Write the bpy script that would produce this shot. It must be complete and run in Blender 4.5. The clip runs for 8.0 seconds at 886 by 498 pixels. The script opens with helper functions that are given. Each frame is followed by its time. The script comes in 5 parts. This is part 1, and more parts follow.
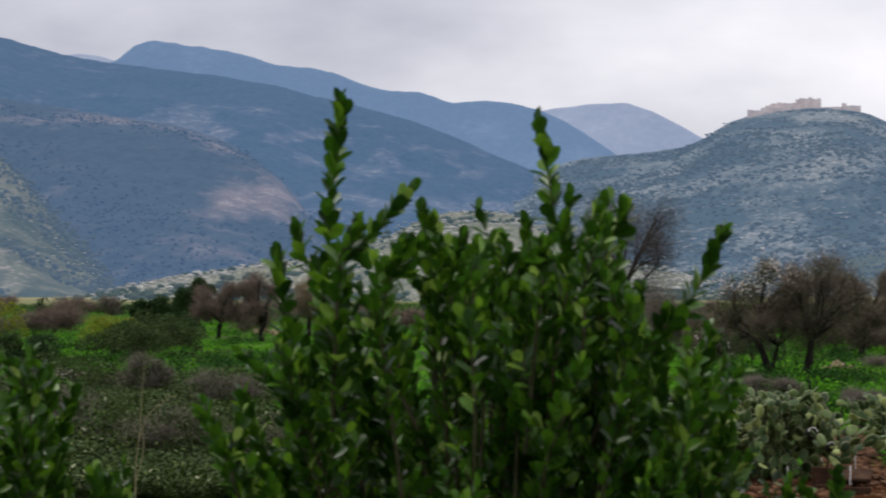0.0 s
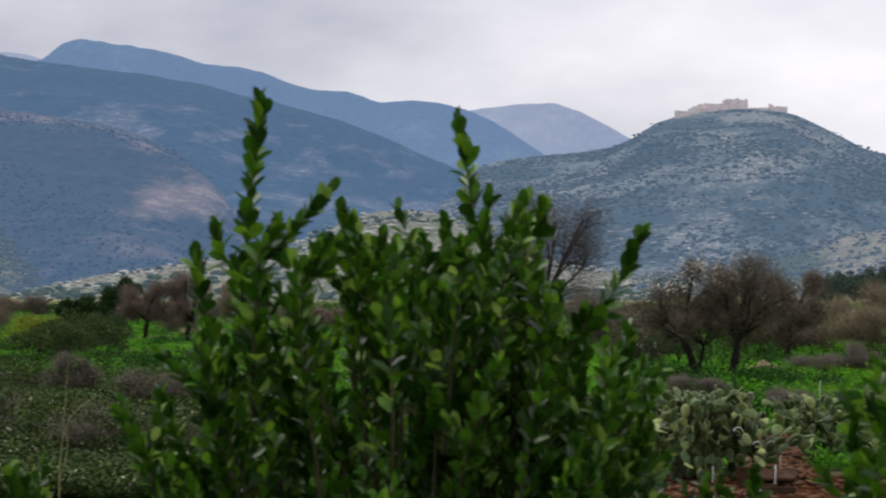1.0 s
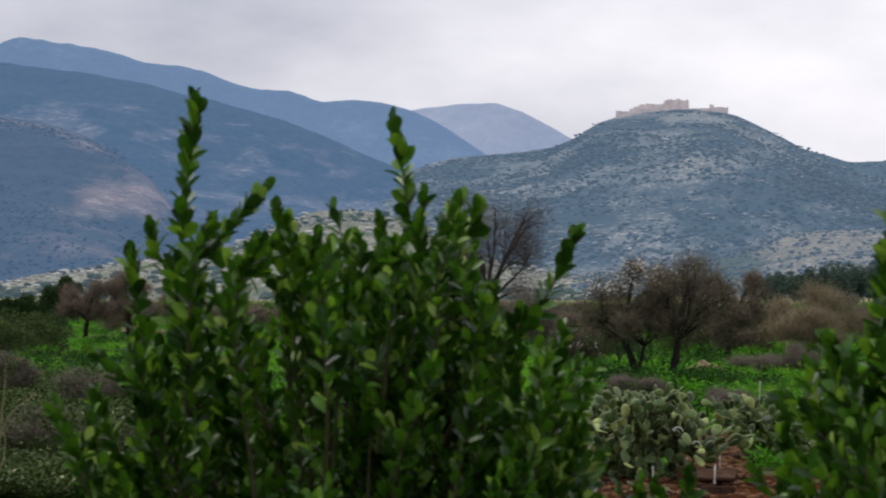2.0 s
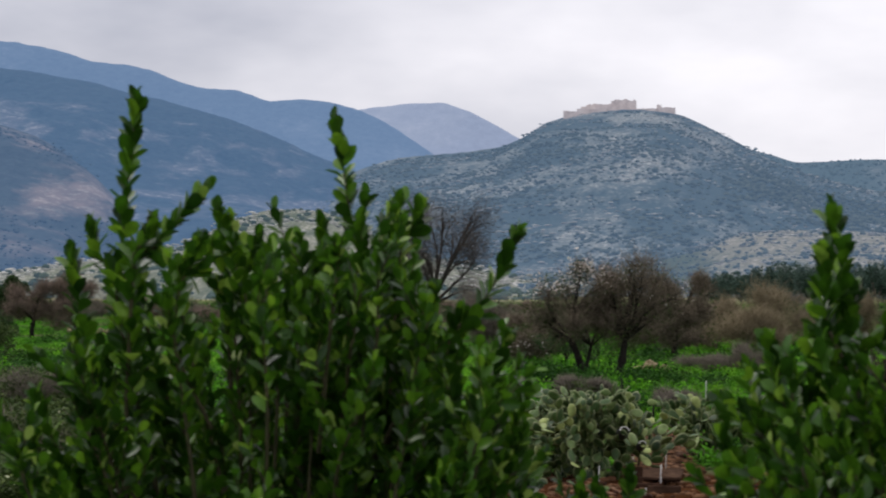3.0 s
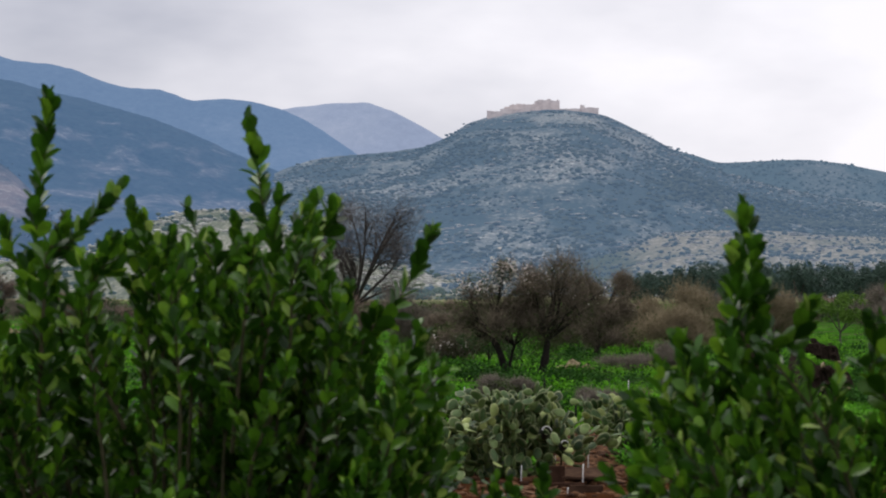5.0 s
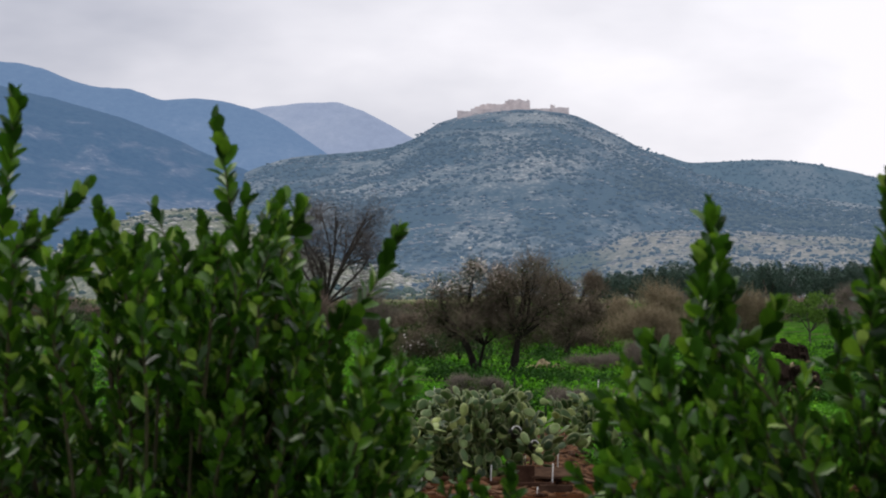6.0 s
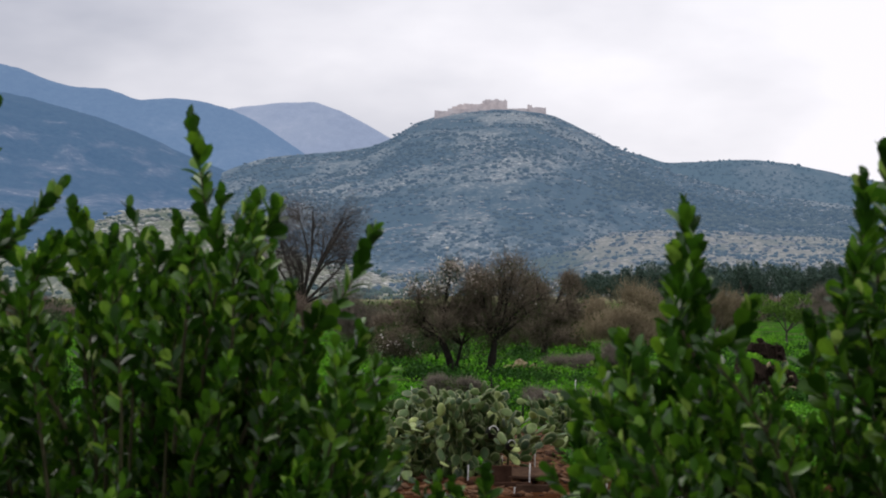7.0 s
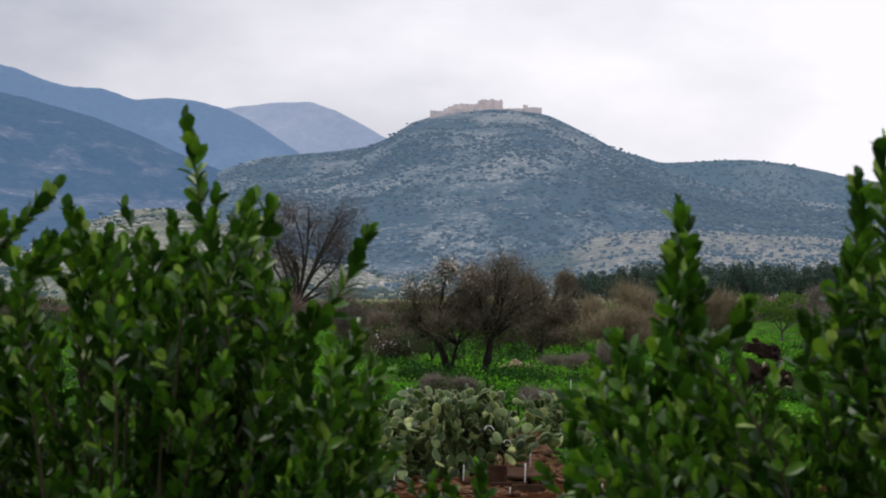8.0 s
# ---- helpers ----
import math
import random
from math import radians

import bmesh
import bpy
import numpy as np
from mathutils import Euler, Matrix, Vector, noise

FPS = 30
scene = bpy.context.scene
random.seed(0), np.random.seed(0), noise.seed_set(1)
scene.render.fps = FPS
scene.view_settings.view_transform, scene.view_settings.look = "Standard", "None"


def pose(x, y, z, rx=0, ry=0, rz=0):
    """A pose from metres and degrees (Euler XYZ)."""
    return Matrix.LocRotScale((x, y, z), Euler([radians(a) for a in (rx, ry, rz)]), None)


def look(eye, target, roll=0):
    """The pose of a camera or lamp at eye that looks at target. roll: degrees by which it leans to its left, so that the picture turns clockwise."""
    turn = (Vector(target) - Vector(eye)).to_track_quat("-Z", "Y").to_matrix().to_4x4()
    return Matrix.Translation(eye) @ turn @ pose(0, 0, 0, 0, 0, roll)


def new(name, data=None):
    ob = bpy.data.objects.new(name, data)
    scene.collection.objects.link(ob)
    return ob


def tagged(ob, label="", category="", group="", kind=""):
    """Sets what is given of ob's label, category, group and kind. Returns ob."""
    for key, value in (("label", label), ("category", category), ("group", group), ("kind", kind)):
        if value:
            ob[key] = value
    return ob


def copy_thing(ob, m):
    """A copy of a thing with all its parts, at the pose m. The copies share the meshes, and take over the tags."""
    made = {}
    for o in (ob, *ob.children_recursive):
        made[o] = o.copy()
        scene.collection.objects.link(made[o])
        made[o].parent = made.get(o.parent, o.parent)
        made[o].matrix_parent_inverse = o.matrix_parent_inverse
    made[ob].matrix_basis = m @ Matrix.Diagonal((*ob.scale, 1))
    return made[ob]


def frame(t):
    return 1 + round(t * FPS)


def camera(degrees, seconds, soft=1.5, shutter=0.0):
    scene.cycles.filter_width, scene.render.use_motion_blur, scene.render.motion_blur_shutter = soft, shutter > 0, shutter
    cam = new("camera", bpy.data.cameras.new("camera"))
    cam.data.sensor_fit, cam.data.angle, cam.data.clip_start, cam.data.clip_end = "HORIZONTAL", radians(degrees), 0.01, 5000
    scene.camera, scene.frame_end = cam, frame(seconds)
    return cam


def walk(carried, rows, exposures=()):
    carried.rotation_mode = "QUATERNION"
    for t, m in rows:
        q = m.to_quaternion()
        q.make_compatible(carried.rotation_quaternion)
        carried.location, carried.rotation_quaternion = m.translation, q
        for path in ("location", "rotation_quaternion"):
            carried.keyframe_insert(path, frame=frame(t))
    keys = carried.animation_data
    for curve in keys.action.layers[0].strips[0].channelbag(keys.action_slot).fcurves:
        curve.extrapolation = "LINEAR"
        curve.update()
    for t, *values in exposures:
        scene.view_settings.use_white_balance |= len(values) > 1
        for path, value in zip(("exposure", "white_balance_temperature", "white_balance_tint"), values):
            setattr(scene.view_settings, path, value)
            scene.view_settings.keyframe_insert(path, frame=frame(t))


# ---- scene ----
# camera: a slow pan to the right on a short slide, long lens
EYE_Z = 3.5
cam = camera(19.155, 8.0, soft=2.0, shutter=0.9)
cam.data.dof.use_dof, cam.data.dof.focus_distance, cam.data.dof.aperture_fstop = True, 110.0, 20.0
# seconds, bearing to the left, tilt over level, lean, place along the slide
TURNS = [(0.0, 7.908, 0.818, -0.175, -0.034), (0.5, 7.097, 0.813, -0.145, -0.026), (1.0, 6.332, 0.807, -0.09, -0.018),
         (1.5, 5.672, 0.803, -0.045, -0.012), (3.0, 3.909, 0.793, 0.055, 0.006), (3.5, 3.384, 0.792, 0.045, 0.011),
         (4.0, 2.88, 0.794, 0.015, 0.016), (4.5, 2.542, 0.793, 0.02, 0.02), (6.0, 1.591, 0.786, 0.065, 0.029),
         (6.5, 1.275, 0.785, 0.055, 0.031), (7.0, 1.095, 0.785, 0.065, 0.033), (7.5, 0.999, 0.783, 0.07, 0.034), (8.0, 0.999, 0.783, 0.08, 0.034)]
walk(cam, [(t, pose(x, 0, EYE_Z, 90 + tilt, 0, turn) @ pose(0, 0, 0, 0, 0, lean)) for t, turn, tilt, lean, x in TURNS])

# overcast sky, the sun behind high cloud
SUN_DIR = Vector((-0.5, 0.25, 0.8)).normalized()
world = bpy.data.worlds.new("overcast_sky")
scene.world = world
world.use_nodes = True
wn, wl = world.node_tree.nodes, world.node_tree.links
wn.clear()
w_out = wn.new("ShaderNodeOutputWorld")
w_bg = wn.new("ShaderNodeBackground")
w_sky = wn.new("ShaderNodeTexSky")
w_sky.sky_type = "NISHITA"
w_sky.sun_disc = False
w_sky.sun_elevation = math.asin(SUN_DIR.z)
w_sky.sun_rotation = math.atan2(SUN_DIR.x, SUN_DIR.y)
w_sky_dim = wn.new("ShaderNodeMix")
w_sky_dim.data_type = "RGBA"
w_sky_dim.blend_type = "MULTIPLY"
w_sky_dim.inputs[0].default_value = 1.0
w_sky_dim.inputs[7].default_value = (0.11, 0.11, 0.11, 1)
wl.new(w_sky.outputs[0], w_sky_dim.inputs[6])
w_tc = wn.new("ShaderNodeTexCoord")
w_map = wn.new("ShaderNodeMapping")
w_map.inputs["Scale"].default_value = (6, 6, 15)
w_map.inputs["Location"].default_value = (1.2, 0.4, 0.3)
w_noise = wn.new("ShaderNodeTexNoise")
w_noise.inputs["Scale"].default_value = 1.0
w_noise.inputs["Detail"].default_value = 5
w_noise.inputs["Roughness"].default_value = 0.52
wl.new(w_tc.outputs["Generated"], w_map.inputs[0])
wl.new(w_map.outputs[0], w_noise.inputs["Vector"])
w_dot = wn.new("ShaderNodeVectorMath")
w_dot.operation = "DOT_PRODUCT"
w_dot.inputs[1].default_value = (0.90, 0.30, 0.05)
wl.new(w_tc.outputs["Generated"], w_dot.inputs[0])
w_glow = wn.new("ShaderNodeMapRange")
w_glow.inputs[1].default_value = 0.14
w_glow.inputs[2].default_value = 0.50
w_glow.inputs[3].default_value = -0.16
w_glow.inputs[4].default_value = 0.34
wl.new(w_dot.outputs["Value"], w_glow.inputs[0])
w_add = wn.new("ShaderNodeMath")
w_add.operation = "ADD"
wl.new(w_noise.outputs[0], w_add.inputs[0])
wl.new(w_glow.outputs[0], w_add.inputs[1])
w_ramp = wn.new("ShaderNodeValToRGB")
w_ramp.color_ramp.elements[0].position = 0.16
w_ramp.color_ramp.elements[0].color = (0.465, 0.475, 0.565, 1)
w_ramp.color_ramp.elements[1].position = 0.72
w_ramp.color_ramp.elements[1].color = (1.04, 1.01, 1.07, 1)
wl.new(w_add.outputs[0], w_ramp.inputs[0])
w_mix = wn.new("ShaderNodeMix")
w_mix.data_type = "RGBA"
w_mix.inputs[0].default_value = 0.92
wl.new(w_sky_dim.outputs[2], w_mix.inputs[6])
wl.new(w_ramp.outputs[0], w_mix.inputs[7])
wl.new(w_mix.outputs[2], w_bg.inputs[0])
w_bg.inputs[1].default_value = 1.0
wl.new(w_bg.outputs[0], w_out.inputs[0])

sun_data = bpy.data.lights.new("sun", "SUN")
sun_data.energy = 1.5
sun_data.angle = radians(25)
sun_data.color = (1.0, 0.96, 0.9)
sun = new("sun", sun_data)
sun.matrix_world = look(SUN_DIR * 50, (0, 0, 0))

rng = np.random.default_rng(7)


# ---- materials ----
def mat_base(name, rough=0.8, spec=0.3):
    m = bpy.data.materials.new(name)
    m.use_nodes = True
    b = m.node_tree.nodes["Principled BSDF"]
    b.inputs["Roughness"].default_value = rough
    b.inputs["Specular IOR Level"].default_value = spec
    return m, m.node_tree.nodes, m.node_tree.links, b


def ramp(nodes, stops):
    r = nodes.new("ShaderNodeValToRGB")
    e = r.color_ramp.elements
    while len(e) < len(stops):
        e.new(0.5)
    for i, (p, c) in enumerate(stops):
        e[i].position, e[i].color = p, (*c, 1)
    return r


def noise_node(nodes, links, scale, detail=4, rough=0.55, squash=(1, 1, 1)):
    g = nodes.new("ShaderNodeNewGeometry")
    mp = nodes.new("ShaderNodeMapping")
    mp.inputs["Scale"].default_value = squash
    n = nodes.new("ShaderNodeTexNoise")
    n.inputs["Scale"].default_value = scale
    n.inputs["Detail"].default_value = detail
    n.inputs["Roughness"].default_value = rough
    links.new(g.outputs["Position"], mp.inputs[0])
    links.new(mp.outputs[0], n.inputs["Vector"])
    return n


def mixer(nodes, links, fac, a, b, mode="MIX"):
    m = nodes.new("ShaderNodeMix")
    m.data_type = "RGBA"
    m.blend_type = mode
    for socket, v in ((0, fac), (6, a), (7, b)):
        if isinstance(v, (int, float)):
            m.inputs[socket].default_value = v
        elif isinstance(v, tuple):
            m.inputs[socket].default_value = (*v, 1)
        else:
            links.new(v, m.inputs[socket])
    return m.outputs[2]


def bump(nodes, links, b, height, strength, distance):
    n = nodes.new("ShaderNodeBump")
    n.inputs["Strength"].default_value = strength
    n.inputs["Distance"].default_value = distance
    links.new(height, n.inputs["Height"])
    links.new(n.outputs[0], b.inputs["Normal"])


def leaf_mat(name, stops, rough=0.45, spec=0.4, through_light=0.15, piece=False):
    """Leaves: each one its own tone, a little light passes through."""
    m, n, l, b = mat_base(name, rough, spec)
    if piece:
        src = n.new("ShaderNodeObjectInfo").outputs["Random"]
    else:
        src = n.new("ShaderNodeNewGeometry").outputs["Random Per Island"]
    r = ramp(n, stops)
    l.new(src, r.inputs[0])
    nz = noise_node(n, l, 60, 3)
    dark = ramp(n, [(0.3, (0.72, 0.72, 0.72)), (0.7, (1.15, 1.15, 1.1))])
    l.new(nz.outputs[0], dark.inputs[0])
    col = mixer(n, l, 1.0, r.outputs[0], dark.outputs[0], "MULTIPLY")
    l.new(col, b.inputs["Base Color"])
    if through_light:
        t = n.new("ShaderNodeBsdfTranslucent")
        l.new(col, t.inputs[0])
        mx = n.new("ShaderNodeMixShader")
        mx.inputs[0].default_value = through_light
        l.new(b.outputs[0], mx.inputs[1])
        l.new(t.outputs[0], mx.inputs[2])
        l.new(mx.outputs[0], n["Material Output"].inputs[0])
    return m


def bark_mat(name, c0, c1, scale=8):
    m, n, l, b = mat_base(name, 0.9, 0.15)
    nz = noise_node(n, l, scale, 5, 0.6, (1, 1, 0.3))
    r = ramp(n, [(0.3, c0), (0.7, c1)])
    l.new(nz.outputs[0], r.inputs[0])
    l.new(r.outputs[0], b.inputs["Base Color"])
    bump(n, l, b, nz.outputs[0], 0.6, 0.02)
    return m


def haze_emission(m, n, l, b, glow):
    """Haze put in as emission: the far surface itself gives off the glow."""
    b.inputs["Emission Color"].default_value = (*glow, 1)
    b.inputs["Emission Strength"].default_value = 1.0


def hill_mat(name, scrub, dry, stone, size, cover, glow):
    """Scrub, dry grass and limestone on a far hillside, haze added as emission; the mesh says where its ground lies
    open.
    """
    m, n, l, b = mat_base(name, 0.95, 0.05)
    big = noise_node(n, l, 1.0 / size, 5, 0.6, (1, 0.3, 1.2))
    mid = noise_node(n, l, 6.0 / size, 6, 0.7, (1, 0.35, 1.3))
    fine = noise_node(n, l, 34.0 / size, 4, 0.7, (1, 0.35, 1.3))
    r1 = ramp(n, [(cover - 0.09, (0, 0, 0)), (cover + 0.09, (1, 1, 1))])
    add = n.new("ShaderNodeMath")
    add.operation = "MULTIPLY_ADD"
    l.new(mid.outputs[0], add.inputs[0])
    add.inputs[1].default_value = 0.55
    l.new(big.outputs[0], add.inputs[2])
    sub = n.new("ShaderNodeMath")
    sub.operation = "SUBTRACT"
    l.new(add.outputs[0], sub.inputs[0])
    sub.inputs[1].default_value = 0.27
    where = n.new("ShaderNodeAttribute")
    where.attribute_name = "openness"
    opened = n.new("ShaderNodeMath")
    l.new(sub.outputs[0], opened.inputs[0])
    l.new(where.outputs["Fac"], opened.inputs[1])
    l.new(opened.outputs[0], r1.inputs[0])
    r2 = ramp(n, [(0.52, (0, 0, 0)), (0.62, (1, 1, 1))])
    l.new(fine.outputs[0], r2.inputs[0])
    ground_col = mixer(n, l, r2.outputs[0], dry, stone)
    tone = ramp(n, [(0.3, (0.6, 0.6, 0.6)), (0.7, (1.3, 1.3, 1.3))])
    l.new(fine.outputs[0], tone.inputs[0])
    scrub_col = mixer(n, l, 1.0, scrub, tone.outputs[0], "MULTIPLY")
    l.new(mixer(n, l, r1.outputs[0], scrub_col, ground_col), b.inputs["Base Color"])
    bump(n, l, b, mid.outputs[0], 0.7, size * 0.03)
    haze_emission(m, n, l, b, glow)
    return m


# ---- mesh helpers ----
def np_mesh(name, V, F, mat=None, smooth=True):
    V, F = np.asarray(V, dtype=np.float32), np.asarray(F, dtype=np.int32)
    me = bpy.data.meshes.new(name)
    k = F.shape[1]
    me.vertices.add(len(V))
    me.vertices.foreach_set("co", V.ravel())
    me.loops.add(F.size)
    me.loops.foreach_set("vertex_index", F.ravel())
    me.polygons.add(len(F))
    me.polygons.foreach_set("loop_start", np.arange(0, F.size, k, dtype=np.int32))
    me.polygons.foreach_set("use_smooth", np.full(len(F), smooth))
    me.update(calc_edges=True)
    me.validate()
    if mat:
        me.materials.append(mat)
    return me


def piece(name, mesh, parent=None, label="", kind=""):
    ob = new(name, mesh)
    if parent is not None:
        ob.parent = parent
        ob.matrix_parent_inverse = Matrix.Translation(parent.location).inverted()
    return tagged(ob, label=label, kind=kind)


def thing(name, place, label, category, group="", kind=""):
    ob = new(name)
    ob.location = place
    ob.empty_display_size = 0.1
    return tagged(ob, label, category, group, kind)


def hash2(ix, iy, seed):
    h = (ix.astype(np.int64) * 374761393 + iy.astype(np.int64) * 668265263 + seed * 144665) & 0xFFFFFFFF
    h = ((h ^ (h >> 13)) * 1274126177) & 0xFFFFFFFF
    return ((h ^ (h >> 16)) & 0xFFFF) / 65535.0


def vnoise(x, y, seed=0):
    ix, iy = np.floor(x), np.floor(y)
    fx, fy = x - ix, y - iy
    fx, fy = fx * fx * (3 - 2 * fx), fy * fy * (3 - 2 * fy)
    a, b = hash2(ix, iy, seed), hash2(ix + 1, iy, seed)
    c, d = hash2(ix, iy + 1, seed), hash2(ix + 1, iy + 1, seed)
    return (a + (b - a) * fx) * (1 - fy) + (c + (d - c) * fx) * fy


def fbm(x, y, seed=0, octaves=4):
    total, amp = 0, 0.5
    for o in range(octaves):
        total = total + amp * (vnoise(x * 2 ** o, y * 2 ** o, seed + o) - 0.5)
        amp *= 0.5
    return total


def scatter(tv, tf, pos, axes, size):
    """Copies of a template (tv, tf) at pos, with axes (n, 3, 3) as columns and sizes, as joined arrays."""
    tv, tf = np.asarray(tv), np.asarray(tf)
    V = np.einsum("nij,kj->nki", axes, tv) * np.asarray(size)[:, None, None] + pos[:, None, :]
    F = tf[None] + (np.arange(len(pos)) * len(tv))[:, None, None]
    return V.reshape(-1, 3), F.reshape(-1, tf.shape[1])


def unit(v):
    return v / np.maximum(np.linalg.norm(v, axis=-1, keepdims=True), 1e-9)


def frames_along(y, flat):
    """Axes whose second column is y, third as near to flat as can be."""
    y = unit(y)
    x = unit(np.cross(y, flat))
    z = np.cross(x, y)
    return np.stack([x, y, z], axis=2)


def random_dirs(r, n):
    return unit(r.normal(size=(n, 3)))


def smooth_path(points, n):
    """A rounded line through a few points."""
    p = np.asarray(points, float)
    t = np.linspace(0, len(p) - 1, n)
    out = []
    for u in t:
        i = min(int(u), len(p) - 2)
        w = u - i
        a, b, c, d = p[max(i - 1, 0)], p[i], p[i + 1], p[min(i + 2, len(p) - 1)]
        out.append(0.5 * (2 * b + (c - a) * w + (2 * a - 5 * b + 4 * c - d) * w ** 2 + (3 * b - a - 3 * c + d) * w ** 3))
    return np.array(out)


def tube(path, radii, sides=5):
    """A tapered tube of quads along a path."""
    path = np.asarray(path, float)
    n = len(path)
    tan = unit(np.gradient(path, axis=0))
    ref = np.array([0.37, 0.91, 0.13])
    a = unit(np.cross(tan, ref))
    b = np.cross(tan, a)
    ang = np.linspace(0, 2 * np.pi, sides, endpoint=False)
    ring = a[:, None] * np.cos(ang)[None, :, None] + b[:, None] * np.sin(ang)[None, :, None]
    V = path[:, None] + ring * np.asarray(radii)[:, None, None]
    F = []
    for i in range(n - 1):
        for j in range(sides):
            k = (j + 1) % sides
            F.append((i * sides + j, i * sides + k, (i + 1) * sides + k, (i + 1) * sides + j))
    return V.reshape(-1, 3), np.array(F)


def joined(parts):
    V, F, base = [], [], 0
    for v, f in parts:
        V.append(v)
        F.append(np.asarray(f) + base)
        base += len(v)
    return np.concatenate(V), np.concatenate(F)


# a leaf: folded along its rib and bent back, its length is 1
LEAF_V = np.array([(0, 0, 0), (-0.16, 0.22, 0.05), (0, 0.22, -0.005), (0.16, 0.22, 0.05), (-0.275, 0.55, 0.06), (0, 0.55, -0.03),
                   (0.275, 0.55, 0.06), (-0.20, 0.86, -0.01), (0, 0.86, -0.07), (0.20, 0.86, -0.01), (0, 1, -0.10)])
LEAF_F = np.array([(0, 2, 1), (0, 3, 2), (1, 2, 4), (2, 5, 4), (2, 3, 5), (3, 6, 5), (4, 5, 7), (5, 8, 7), (5, 6, 8), (6, 9, 8), (7, 8, 10), (8, 9, 10)])
# a small leaf or leaf tuft for plants farther off
SPRIG_V = np.array([(0, 0, 0), (-0.28, 0.5, 0.08), (0.28, 0.5, 0.08), (0, 1, -0.05)])
SPRIG_F = np.array([(0, 2, 1), (1, 2, 3)])
# a thin three-sided twig
TWIG_V = np.array([(-0.5, 0, 0.3), (0.5, 0, 0.3), (0, 0, -0.55), (0, 1, 0)])
TWIG_F = np.array([(0, 1, 3), (1, 2, 3), (2, 0, 3)])


def blob_template(seed):
    """A lumpy little bush as a low ball with an uneven skin."""
    bm = bmesh.new()
    bmesh.ops.create_icosphere(bm, subdivisions=1, radius=1)
    r = random.Random(seed)
    for v in bm.verts:
        v.co *= r.uniform(0.7, 1.25)
        v.co.z = v.co.z * 0.8 + 0.5
    V = np.array([v.co[:] for v in bm.verts])
    F = np.array([[v.index for v in f.verts] for f in bm.faces])
    bm.free()
    return V, F


# ---- the lie of the land ----
def land(x, y):
    """Height of the ground: a bank under the camera, the field, then the valley."""
    x, y = np.asarray(x, float), np.asarray(y, float)
    d = np.hypot(x, y)
    s = np.clip((d - 9) / 24, 0, 1)
    z = 1.9 * (1 - s * s * (3 - 2 * s))
    z = z + fbm(x / 5, y / 5, 3, 3) * 0.25 * np.clip((d - 30) / 30, 0, 1) + fbm(x / 60, y / 60, 9, 3) * 1.0 * np.clip((d - 90) / 200, 0, 1)
    return z


